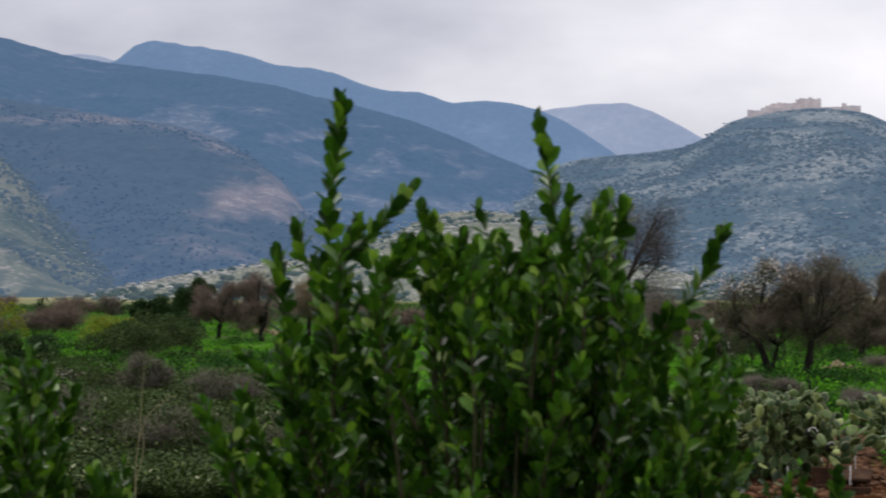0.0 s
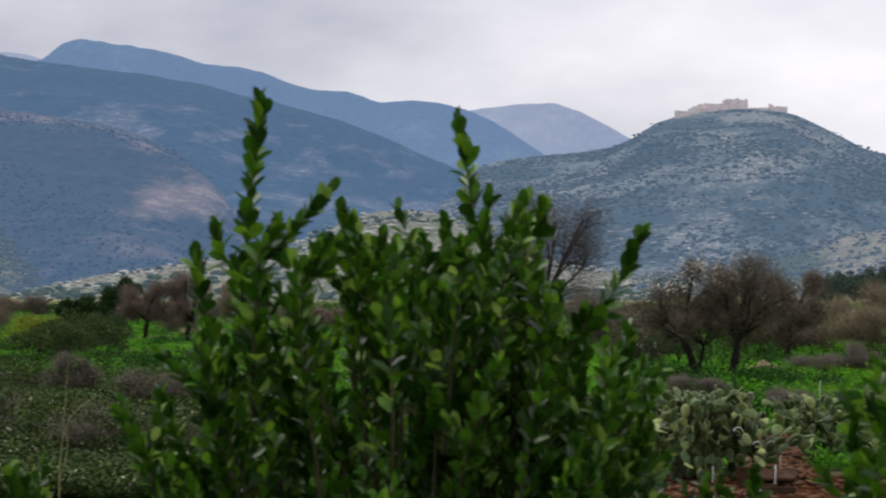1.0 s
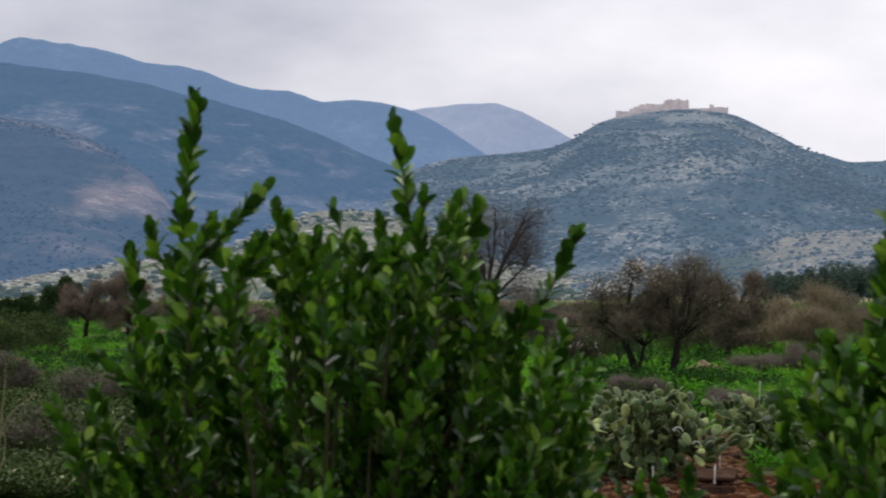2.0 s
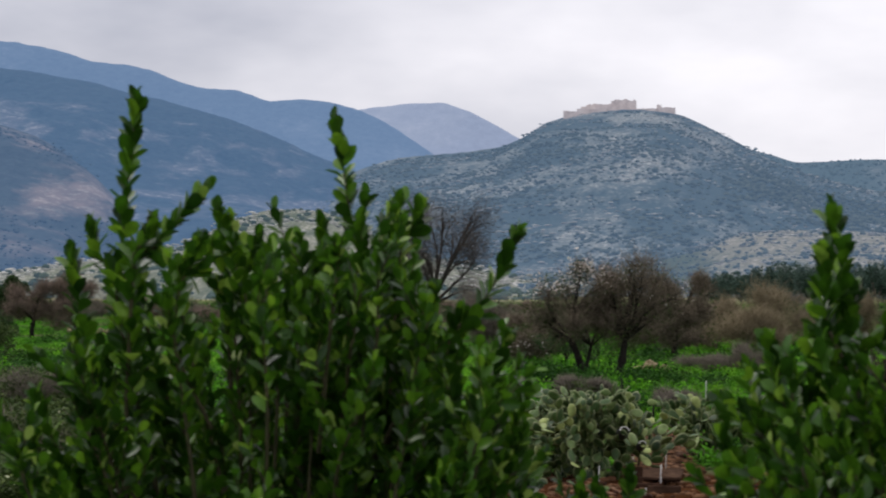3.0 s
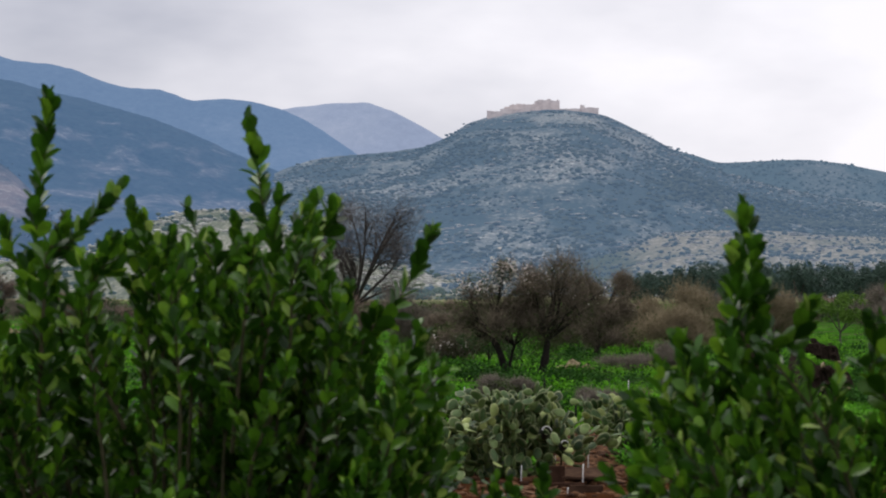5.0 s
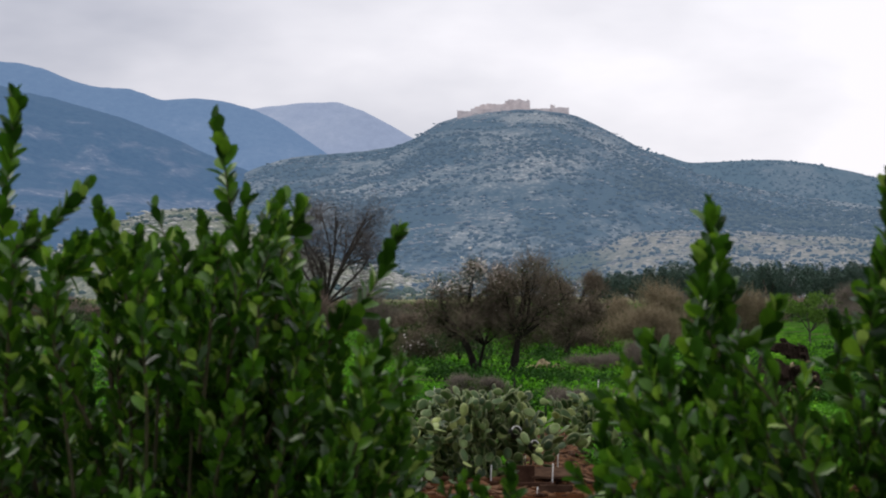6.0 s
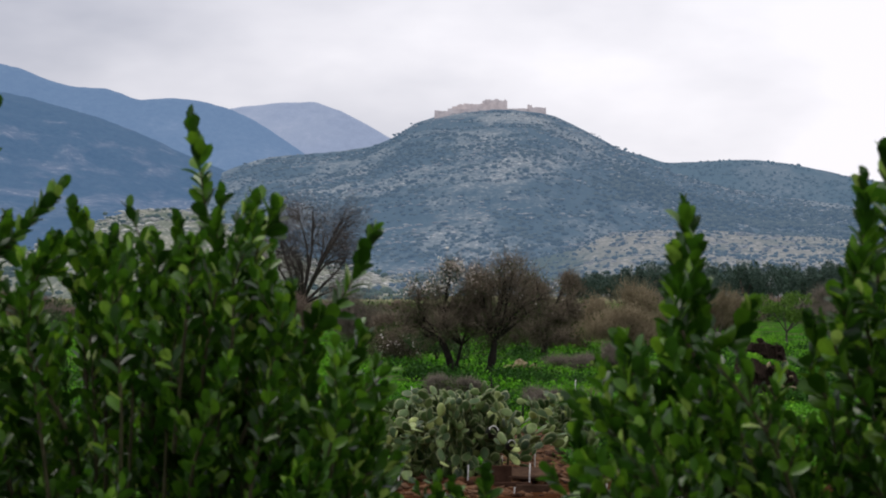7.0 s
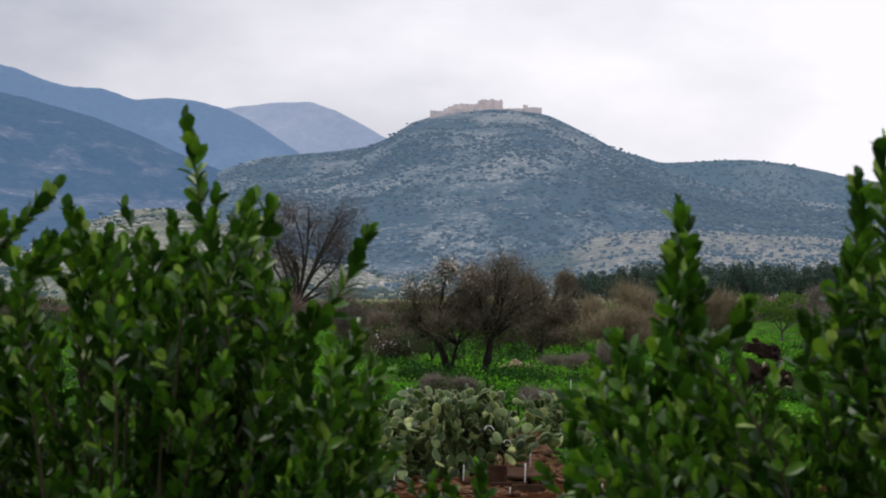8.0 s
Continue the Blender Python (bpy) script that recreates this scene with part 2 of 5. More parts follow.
def soil_mat():
    m, n, l, b = mat_base("ground_soil_and_grass", 1.0, 0.0)
    fine = noise_node(n, l, 3.0, 6, 0.65)
    big = noise_node(n, l, 0.16, 4, 0.6)
    grass = ramp(n, [(0.3, (0.012, 0.035, 0.006)), (0.5, (0.03, 0.11, 0.008)), (0.7, (0.08, 0.26, 0.012))])
    drifts = noise_node(n, l, 0.8, 5, 0.65, (1, 0.55, 1))
    l.new(drifts.outputs[0], grass.inputs[0])
    dull = ramp(n, [(0.3, (0.05, 0.06, 0.03)), (0.7, (0.12, 0.12, 0.06))])
    l.new(fine.outputs[0], dull.inputs[0])
    pick = ramp(n, [(0.5, (0, 0, 0)), (0.62, (1, 1, 1))])
    l.new(big.outputs[0], pick.inputs[0])
    near = mixer(n, l, pick.outputs[0], grass.outputs[0], dull.outputs[0])
    red = ramp(n, [(0.3, (0.022, 0.009, 0.004)), (0.55, (0.065, 0.027, 0.012)), (0.8, (0.17, 0.09, 0.046))])
    l.new(fine.outputs[0], red.inputs[0])
    pos = n.new("ShaderNodeNewGeometry")
    sep = n.new("ShaderNodeSeparateXYZ")
    l.new(pos.outputs["Position"], sep.inputs[0])
    wob = noise_node(n, l, 0.5, 4)

    def band(socket, lo, hi, soft, wobble):
        """1 between lo and hi, with an uneven edge."""
        a = n.new("ShaderNodeMath")
        a.operation = "MULTIPLY_ADD"
        l.new(wob.outputs[0], a.inputs[0])
        a.inputs[1].default_value = wobble
        l.new(socket, a.inputs[2])
        up = n.new("ShaderNodeMapRange")
        up.inputs[1].default_value, up.inputs[2].default_value = lo + wobble / 2, lo + soft + wobble / 2
        down = n.new("ShaderNodeMapRange")
        down.inputs[1].default_value, down.inputs[2].default_value = hi - soft + wobble / 2, hi + wobble / 2
        down.inputs[3].default_value, down.inputs[4].default_value = 1, 0
        l.new(a.outputs[0], up.inputs[0])
        l.new(a.outputs[0], down.inputs[0])
        mu = n.new("ShaderNodeMath")
        mu.operation = "MULTIPLY"
        l.new(up.outputs[0], mu.inputs[0])
        l.new(down.outputs[0], mu.inputs[1])
        return mu.outputs[0]

    def both(a, b2):
        mu = n.new("ShaderNodeMath")
        mu.operation = "MULTIPLY"
        l.new(a, mu.inputs[0])
        l.new(b2, mu.inputs[1])
        return mu.outputs[0]

    lane = both(band(sep.outputs[0], 0.1, 1.6, 0.3, 0.9), band(sep.outputs[1], 30, 66, 3, 8))
    bed = both(band(sep.outputs[0], -2.6, 8, 0.4, 1.2), band(sep.outputs[1], 30, 49, 1, 3))
    c = mixer(n, l, lane, near, red.outputs[0])
    c = mixer(n, l, bed, c, red.outputs[0])
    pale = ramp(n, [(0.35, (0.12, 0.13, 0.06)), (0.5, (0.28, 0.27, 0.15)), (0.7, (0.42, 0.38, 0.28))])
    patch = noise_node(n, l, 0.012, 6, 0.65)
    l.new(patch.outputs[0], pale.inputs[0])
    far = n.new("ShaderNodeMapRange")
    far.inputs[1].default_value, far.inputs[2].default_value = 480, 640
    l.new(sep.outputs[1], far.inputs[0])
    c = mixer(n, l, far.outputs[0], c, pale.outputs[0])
    l.new(c, b.inputs["Base Color"])
    bump(n, l, b, fine.outputs[0], 0.8, 0.08)
    return m


def build_ground():
    front = np.linspace(-16, 16, 330)
    ang = np.radians(np.concatenate([front, np.linspace(16, 344, 60)[1:-1]]))
    dist = np.concatenate([[0.01], np.linspace(2, 30, 16), np.linspace(31, 130, 150), np.geomspace(135, 5000, 60)])
    A, D = np.meshgrid(ang, dist)
    X, Y = D * np.sin(A), D * np.cos(A)
    Z = land(X, Y)
    n, m = D.shape
    idx = np.arange(n * m).reshape(n, m)
    nxt = np.roll(idx, -1, axis=1)
    F = np.stack([idx[:-1], nxt[:-1], nxt[1:], idx[1:]], axis=-1).reshape(-1, 4)
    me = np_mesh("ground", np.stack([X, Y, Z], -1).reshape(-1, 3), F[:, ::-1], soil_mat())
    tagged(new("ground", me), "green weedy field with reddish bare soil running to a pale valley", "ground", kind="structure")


build_ground()


# ---- far hills ----
def crest_at(knots, az):
    k = np.array(knots)
    z = np.interp(az, k[:, 0], k[:, 1])
    step = (az[1] - az[0])
    w = max(int(3.0 / step), 1)
    ker = np.hanning(2 * w + 3)
    ker /= ker.sum()
    return np.convolve(np.pad(z, w + 1, mode="edge"), ker, mode="valid")


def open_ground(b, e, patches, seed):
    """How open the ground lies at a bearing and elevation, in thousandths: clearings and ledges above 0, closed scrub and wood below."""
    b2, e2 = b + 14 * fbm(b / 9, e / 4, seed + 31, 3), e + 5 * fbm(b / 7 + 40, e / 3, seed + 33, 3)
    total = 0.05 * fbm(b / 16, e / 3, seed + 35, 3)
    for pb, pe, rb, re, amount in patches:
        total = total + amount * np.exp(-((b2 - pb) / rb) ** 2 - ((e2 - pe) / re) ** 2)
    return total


def ridge(name, knots, d_top, d_foot, foot_z, mat, label, seed, rough, power=1.0, nu=260, nv=60, spur=0.0, patches=()):
    """A hillside from its foot up to a skyline given as bearing and elevation in thousandths, and down behind."""
    az = np.linspace(knots[0][0], knots[-1][0], nu)
    crest = crest_at(knots, az)
    v = np.concatenate([np.linspace(0, 1, nv), [1.05, 1.12, 1.25]])
    AZ, Vv = np.meshgrid(az, v)
    C = np.broadcast_to(crest, AZ.shape)
    D = d_foot + (d_top - d_foot) * Vv
    up = np.where(Vv <= 1, np.clip(Vv, 0, 1) ** power, 1 - 2.4 * (Vv - 1))
    top = EYE_Z + d_top * C / 1000
    D = D * (1 + spur * np.sin(np.pi * np.clip(Vv, 0, 1)) * fbm(AZ / 25, Vv * 1.2, seed + 20, 3))
    X, Y = D * AZ / 1000, D
    hump = np.sin(np.pi * np.clip(Vv, 0, 1)) ** 0.7
    Z = foot_z + (top - foot_z) * up
    Z = Z + hump * rough * (fbm(X / (rough * 7), Y / (rough * 12), seed, 5) * 1.6) + fbm(X / 25, Y / 40, seed + 5, 3) * rough * 0.10
    n, m = X.shape
    idx = np.arange(n * m).reshape(n, m)
    F = np.stack([idx[:-1, :-1], idx[:-1, 1:], idx[1:, 1:], idx[1:, :-1]], -1).reshape(-1, 4)
    me = np_mesh(name, np.stack([X, Y, Z], -1).reshape(-1, 3), F, mat)
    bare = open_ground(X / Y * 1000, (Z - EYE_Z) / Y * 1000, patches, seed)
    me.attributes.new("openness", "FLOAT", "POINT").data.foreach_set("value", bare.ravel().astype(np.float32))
    tagged(new(name, me), label, "hill", kind="structure")
    return np.stack([X, Y, Z], -1)[:nv]


# last colour of each: bluish emission that paints haze onto the slope
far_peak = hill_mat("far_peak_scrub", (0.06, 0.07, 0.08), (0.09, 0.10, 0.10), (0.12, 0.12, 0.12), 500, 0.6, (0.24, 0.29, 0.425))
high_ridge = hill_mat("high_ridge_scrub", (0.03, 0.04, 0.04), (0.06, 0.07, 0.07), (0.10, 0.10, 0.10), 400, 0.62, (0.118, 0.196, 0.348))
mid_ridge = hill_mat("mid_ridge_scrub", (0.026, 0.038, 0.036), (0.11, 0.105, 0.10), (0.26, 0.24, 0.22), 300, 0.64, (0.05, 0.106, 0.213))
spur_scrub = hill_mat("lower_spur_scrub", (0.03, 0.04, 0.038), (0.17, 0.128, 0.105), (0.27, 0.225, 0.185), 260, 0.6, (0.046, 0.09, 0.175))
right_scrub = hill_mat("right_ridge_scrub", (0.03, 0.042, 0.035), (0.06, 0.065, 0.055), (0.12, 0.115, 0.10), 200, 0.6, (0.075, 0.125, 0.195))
# nearer hills: the last colour is haze too, emitted by the slope itself
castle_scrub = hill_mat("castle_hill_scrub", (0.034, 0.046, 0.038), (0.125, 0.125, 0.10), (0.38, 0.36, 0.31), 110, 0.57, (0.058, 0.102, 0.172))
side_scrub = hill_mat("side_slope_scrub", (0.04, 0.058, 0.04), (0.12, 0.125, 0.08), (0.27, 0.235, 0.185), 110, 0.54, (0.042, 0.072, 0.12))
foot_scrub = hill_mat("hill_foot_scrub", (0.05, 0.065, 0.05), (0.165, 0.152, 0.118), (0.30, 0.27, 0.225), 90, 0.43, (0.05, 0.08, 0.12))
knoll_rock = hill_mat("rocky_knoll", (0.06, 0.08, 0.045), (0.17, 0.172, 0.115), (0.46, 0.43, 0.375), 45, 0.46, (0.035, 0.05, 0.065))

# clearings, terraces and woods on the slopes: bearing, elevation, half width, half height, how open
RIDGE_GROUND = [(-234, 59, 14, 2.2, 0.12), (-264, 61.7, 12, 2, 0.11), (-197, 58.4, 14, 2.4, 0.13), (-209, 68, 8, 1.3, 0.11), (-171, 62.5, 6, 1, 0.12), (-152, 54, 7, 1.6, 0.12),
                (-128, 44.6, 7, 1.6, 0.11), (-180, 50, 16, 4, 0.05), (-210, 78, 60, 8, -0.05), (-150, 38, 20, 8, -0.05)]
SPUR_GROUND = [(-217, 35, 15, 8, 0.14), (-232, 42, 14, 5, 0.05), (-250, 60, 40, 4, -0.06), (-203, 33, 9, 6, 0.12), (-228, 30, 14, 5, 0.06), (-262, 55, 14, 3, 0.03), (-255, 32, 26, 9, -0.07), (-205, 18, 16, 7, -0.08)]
# the negative wedge near bearings 20 to 52 also paints the shaded right flank
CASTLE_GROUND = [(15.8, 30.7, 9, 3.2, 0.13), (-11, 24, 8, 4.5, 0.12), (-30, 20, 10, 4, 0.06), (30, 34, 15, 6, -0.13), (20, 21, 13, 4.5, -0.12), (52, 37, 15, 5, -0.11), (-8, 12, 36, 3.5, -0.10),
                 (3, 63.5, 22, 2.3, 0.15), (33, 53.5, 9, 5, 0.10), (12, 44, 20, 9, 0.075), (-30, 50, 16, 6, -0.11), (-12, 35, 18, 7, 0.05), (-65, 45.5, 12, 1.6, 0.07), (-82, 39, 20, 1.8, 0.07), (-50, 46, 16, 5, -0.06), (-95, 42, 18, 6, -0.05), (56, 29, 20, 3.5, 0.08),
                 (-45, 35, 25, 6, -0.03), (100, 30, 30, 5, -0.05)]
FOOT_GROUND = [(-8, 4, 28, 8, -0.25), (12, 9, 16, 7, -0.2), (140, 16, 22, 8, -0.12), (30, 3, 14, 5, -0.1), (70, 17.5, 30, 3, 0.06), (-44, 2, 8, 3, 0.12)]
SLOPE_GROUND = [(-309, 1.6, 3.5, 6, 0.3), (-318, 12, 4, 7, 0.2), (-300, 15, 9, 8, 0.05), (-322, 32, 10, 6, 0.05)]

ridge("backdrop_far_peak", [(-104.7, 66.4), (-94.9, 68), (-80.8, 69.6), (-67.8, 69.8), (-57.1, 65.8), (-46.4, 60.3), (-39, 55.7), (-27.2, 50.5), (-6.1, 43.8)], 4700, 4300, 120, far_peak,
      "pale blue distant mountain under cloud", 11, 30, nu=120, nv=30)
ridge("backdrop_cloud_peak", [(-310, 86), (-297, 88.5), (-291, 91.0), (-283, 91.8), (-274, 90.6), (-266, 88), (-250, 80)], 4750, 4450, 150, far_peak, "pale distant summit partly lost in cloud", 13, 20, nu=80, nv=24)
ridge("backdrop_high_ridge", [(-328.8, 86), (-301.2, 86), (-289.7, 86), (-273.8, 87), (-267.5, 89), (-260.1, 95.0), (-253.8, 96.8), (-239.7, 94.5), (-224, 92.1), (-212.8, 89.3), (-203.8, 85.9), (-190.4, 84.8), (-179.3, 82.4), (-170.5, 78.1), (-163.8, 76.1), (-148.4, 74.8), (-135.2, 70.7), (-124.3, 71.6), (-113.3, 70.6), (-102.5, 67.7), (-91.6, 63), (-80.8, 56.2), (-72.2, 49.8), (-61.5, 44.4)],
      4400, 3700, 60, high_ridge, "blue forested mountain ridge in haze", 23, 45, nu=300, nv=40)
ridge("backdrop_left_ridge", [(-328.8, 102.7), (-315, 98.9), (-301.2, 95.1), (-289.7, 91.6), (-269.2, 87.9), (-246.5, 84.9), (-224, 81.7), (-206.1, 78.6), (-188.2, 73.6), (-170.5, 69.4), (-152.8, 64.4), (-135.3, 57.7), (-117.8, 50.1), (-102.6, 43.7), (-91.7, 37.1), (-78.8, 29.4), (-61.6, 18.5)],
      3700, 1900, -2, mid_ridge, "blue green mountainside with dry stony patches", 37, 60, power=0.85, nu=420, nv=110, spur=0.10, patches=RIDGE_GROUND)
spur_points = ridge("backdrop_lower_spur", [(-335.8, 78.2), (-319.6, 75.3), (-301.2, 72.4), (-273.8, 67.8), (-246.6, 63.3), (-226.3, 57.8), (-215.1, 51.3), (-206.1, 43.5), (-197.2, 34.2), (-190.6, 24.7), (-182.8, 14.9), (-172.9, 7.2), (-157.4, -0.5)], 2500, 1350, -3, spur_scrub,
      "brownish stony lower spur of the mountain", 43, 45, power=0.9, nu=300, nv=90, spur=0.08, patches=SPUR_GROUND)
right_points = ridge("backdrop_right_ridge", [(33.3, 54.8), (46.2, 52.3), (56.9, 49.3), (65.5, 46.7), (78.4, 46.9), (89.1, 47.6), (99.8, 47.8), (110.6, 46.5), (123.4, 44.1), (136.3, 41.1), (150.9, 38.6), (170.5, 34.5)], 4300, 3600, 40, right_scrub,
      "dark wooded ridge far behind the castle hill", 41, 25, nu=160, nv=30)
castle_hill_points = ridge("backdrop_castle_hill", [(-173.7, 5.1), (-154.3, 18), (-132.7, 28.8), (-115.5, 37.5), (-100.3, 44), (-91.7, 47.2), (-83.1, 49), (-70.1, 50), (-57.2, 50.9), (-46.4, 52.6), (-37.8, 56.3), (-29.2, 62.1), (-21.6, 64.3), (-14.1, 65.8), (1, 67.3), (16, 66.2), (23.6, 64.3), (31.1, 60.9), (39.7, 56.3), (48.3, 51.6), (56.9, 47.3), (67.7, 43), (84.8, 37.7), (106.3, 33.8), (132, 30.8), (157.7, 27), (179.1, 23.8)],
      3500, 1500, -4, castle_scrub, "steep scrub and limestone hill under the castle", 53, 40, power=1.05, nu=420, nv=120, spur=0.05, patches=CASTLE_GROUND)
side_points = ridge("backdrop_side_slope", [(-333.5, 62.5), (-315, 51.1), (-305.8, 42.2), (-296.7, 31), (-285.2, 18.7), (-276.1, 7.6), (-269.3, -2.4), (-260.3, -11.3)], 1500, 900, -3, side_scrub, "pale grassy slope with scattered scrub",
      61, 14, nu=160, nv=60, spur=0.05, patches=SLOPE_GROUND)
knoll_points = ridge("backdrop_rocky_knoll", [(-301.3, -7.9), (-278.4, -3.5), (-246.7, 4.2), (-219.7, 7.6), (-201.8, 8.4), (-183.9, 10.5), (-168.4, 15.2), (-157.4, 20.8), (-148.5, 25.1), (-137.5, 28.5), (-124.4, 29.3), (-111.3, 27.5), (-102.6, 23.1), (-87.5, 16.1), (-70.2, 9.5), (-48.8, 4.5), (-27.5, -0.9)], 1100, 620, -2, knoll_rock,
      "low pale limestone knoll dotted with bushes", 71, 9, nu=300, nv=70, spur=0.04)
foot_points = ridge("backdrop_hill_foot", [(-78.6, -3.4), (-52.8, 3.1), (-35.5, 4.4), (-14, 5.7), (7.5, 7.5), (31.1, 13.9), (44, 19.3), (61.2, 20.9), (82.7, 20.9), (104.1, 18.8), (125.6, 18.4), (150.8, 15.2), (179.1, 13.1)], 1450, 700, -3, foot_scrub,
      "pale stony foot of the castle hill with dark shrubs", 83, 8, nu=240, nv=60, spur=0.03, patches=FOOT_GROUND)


def hill_shrubs(name, pts, count, lo, hi, mat, seed, keep=0.5, rows=(0.02, 1.0), flat=0.9, cols=(0.0, 1.0), label="scattered dark scrub on the far hillside", category="scrub", patches=()):
    """Loose scrub on a hillside, one mass that nobody could count."""
    r = np.random.default_rng(seed)
    n, m, _ = pts.shape
    i = (r.uniform(rows[0], rows[1], count * 3) * (n - 1)).astype(int)
    j = (r.uniform(cols[0], cols[1], count * 3) * (m - 1)).astype(int)
    i, j = np.minimum(i, n - 2), np.minimum(j, m - 2)
    wi, wj = r.uniform(0, 1, (count * 3, 1)), r.uniform(0, 1, (count * 3, 1))
    p = (pts[i, j] * (1 - wj) + pts[i, j + 1] * wj) * (1 - wi) + (pts[i + 1, j] * (1 - wj) + pts[i + 1, j + 1] * wj) * wi
    dens = fbm(p[:, 0] / 90, p[:, 1] / 90, seed, 3) + 0.5
    bare = open_ground(p[:, 0] / p[:, 1] * 1000, (p[:, 2] - EYE_Z) / p[:, 1] * 1000, patches, 0) * 2.2
    p = p[dens + (bare if category == "rocks" else -bare) > keep][:count]
    p = p + r.normal(size=p.shape) * np.array([4, 4, 0])
    size = r.uniform(lo, hi, len(p)) * r.uniform(0.6, 1.1, len(p))
    a = r.uniform(0, 6.28, len(p))
    ax = np.zeros((len(p), 3, 3))
    ax[:, 0, 0], ax[:, 0, 1], ax[:, 1, 0], ax[:, 1, 1], ax[:, 2, 2] = np.cos(a) * 1.3, -np.sin(a), np.sin(a) * 1.3, np.cos(a), flat
    V, F = scatter(*blob_template(seed), p, ax, size)
    me = np_mesh(name, V, F, mat)
    tagged(new(name, me), label, category, kind="stuff")


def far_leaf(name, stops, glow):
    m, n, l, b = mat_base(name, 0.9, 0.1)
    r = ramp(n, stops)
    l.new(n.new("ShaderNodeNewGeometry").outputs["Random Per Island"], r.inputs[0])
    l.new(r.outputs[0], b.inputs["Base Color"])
    # emission lays the hillside's haze over its bushes and stones as well
    haze_emission(m, n, l, b, glow)
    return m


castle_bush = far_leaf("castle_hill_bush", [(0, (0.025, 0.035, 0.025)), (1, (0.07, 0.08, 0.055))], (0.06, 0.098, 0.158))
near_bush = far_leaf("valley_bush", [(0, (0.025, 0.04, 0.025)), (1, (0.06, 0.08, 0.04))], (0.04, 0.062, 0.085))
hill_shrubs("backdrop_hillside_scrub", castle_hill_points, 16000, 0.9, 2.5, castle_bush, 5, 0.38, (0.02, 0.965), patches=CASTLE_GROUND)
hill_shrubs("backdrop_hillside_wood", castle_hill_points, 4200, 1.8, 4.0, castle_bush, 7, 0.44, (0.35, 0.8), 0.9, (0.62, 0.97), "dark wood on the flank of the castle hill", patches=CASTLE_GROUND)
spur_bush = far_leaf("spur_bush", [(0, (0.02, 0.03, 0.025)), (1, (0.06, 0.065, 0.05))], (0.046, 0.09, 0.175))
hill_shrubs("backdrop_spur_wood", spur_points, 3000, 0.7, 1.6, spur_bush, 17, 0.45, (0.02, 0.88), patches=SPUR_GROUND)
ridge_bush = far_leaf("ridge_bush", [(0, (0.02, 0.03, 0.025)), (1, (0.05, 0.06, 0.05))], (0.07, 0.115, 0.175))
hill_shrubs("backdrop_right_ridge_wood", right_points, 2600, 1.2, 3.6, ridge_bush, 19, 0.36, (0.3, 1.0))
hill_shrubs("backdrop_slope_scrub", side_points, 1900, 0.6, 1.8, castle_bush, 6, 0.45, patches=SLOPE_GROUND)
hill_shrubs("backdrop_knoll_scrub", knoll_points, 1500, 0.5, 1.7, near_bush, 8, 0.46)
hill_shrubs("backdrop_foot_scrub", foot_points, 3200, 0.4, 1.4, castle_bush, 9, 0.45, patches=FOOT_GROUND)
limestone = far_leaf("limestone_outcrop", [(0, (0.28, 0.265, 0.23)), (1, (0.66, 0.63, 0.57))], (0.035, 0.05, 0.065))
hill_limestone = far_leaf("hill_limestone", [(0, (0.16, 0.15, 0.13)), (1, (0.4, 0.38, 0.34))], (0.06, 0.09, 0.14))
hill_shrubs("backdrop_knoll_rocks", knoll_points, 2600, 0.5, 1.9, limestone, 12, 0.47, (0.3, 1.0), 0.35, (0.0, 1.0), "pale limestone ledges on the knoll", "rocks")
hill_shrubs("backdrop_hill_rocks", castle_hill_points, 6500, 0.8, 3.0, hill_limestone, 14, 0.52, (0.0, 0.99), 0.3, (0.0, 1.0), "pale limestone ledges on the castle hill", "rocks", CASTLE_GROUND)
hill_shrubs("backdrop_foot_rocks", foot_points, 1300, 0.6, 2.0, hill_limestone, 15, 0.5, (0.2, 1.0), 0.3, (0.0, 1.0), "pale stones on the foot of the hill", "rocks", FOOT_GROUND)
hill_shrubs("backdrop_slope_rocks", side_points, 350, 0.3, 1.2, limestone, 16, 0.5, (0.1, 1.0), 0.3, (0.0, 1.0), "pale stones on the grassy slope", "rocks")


# ---- the castle ----
def block(w, d, h, seed, notch=0):
    """A stone block with uneven ruined top edge; its base is at 0."""
    bm = bmesh.new()
    r = random.Random(seed)
    n = max(int(w / 2.5), 4)
    top = [h * r.uniform(0.74, 1.06) for _ in range(n + 1)]
    rings = []
    for i in range(n + 1):
        x = -w / 2 + w * i / n
        rings.append([bm.verts.new(c) for c in ((x, -d / 2, -8), (x, -d / 2, top[i]), (x, d / 2, top[i]), (x, d / 2, -8))])
    for a, b in zip(rings, rings[1:]):
        for j in range(4):
            k = (j + 1) % 4
            bm.faces.new((a[j], b[j], b[k], a[k]))
    bm.faces.new(rings[0])
    bm.faces.new(rings[-1][::-1])
    bmesh.ops.recalc_face_normals(bm, faces=bm.faces)
    return bm


def part(name, bm, material, parent, label=""):
    me = bpy.data.meshes.new(name)
    bm.to_mesh(me)
    bm.free()
    me.materials.append(material)
    return piece(name, me, parent, label)


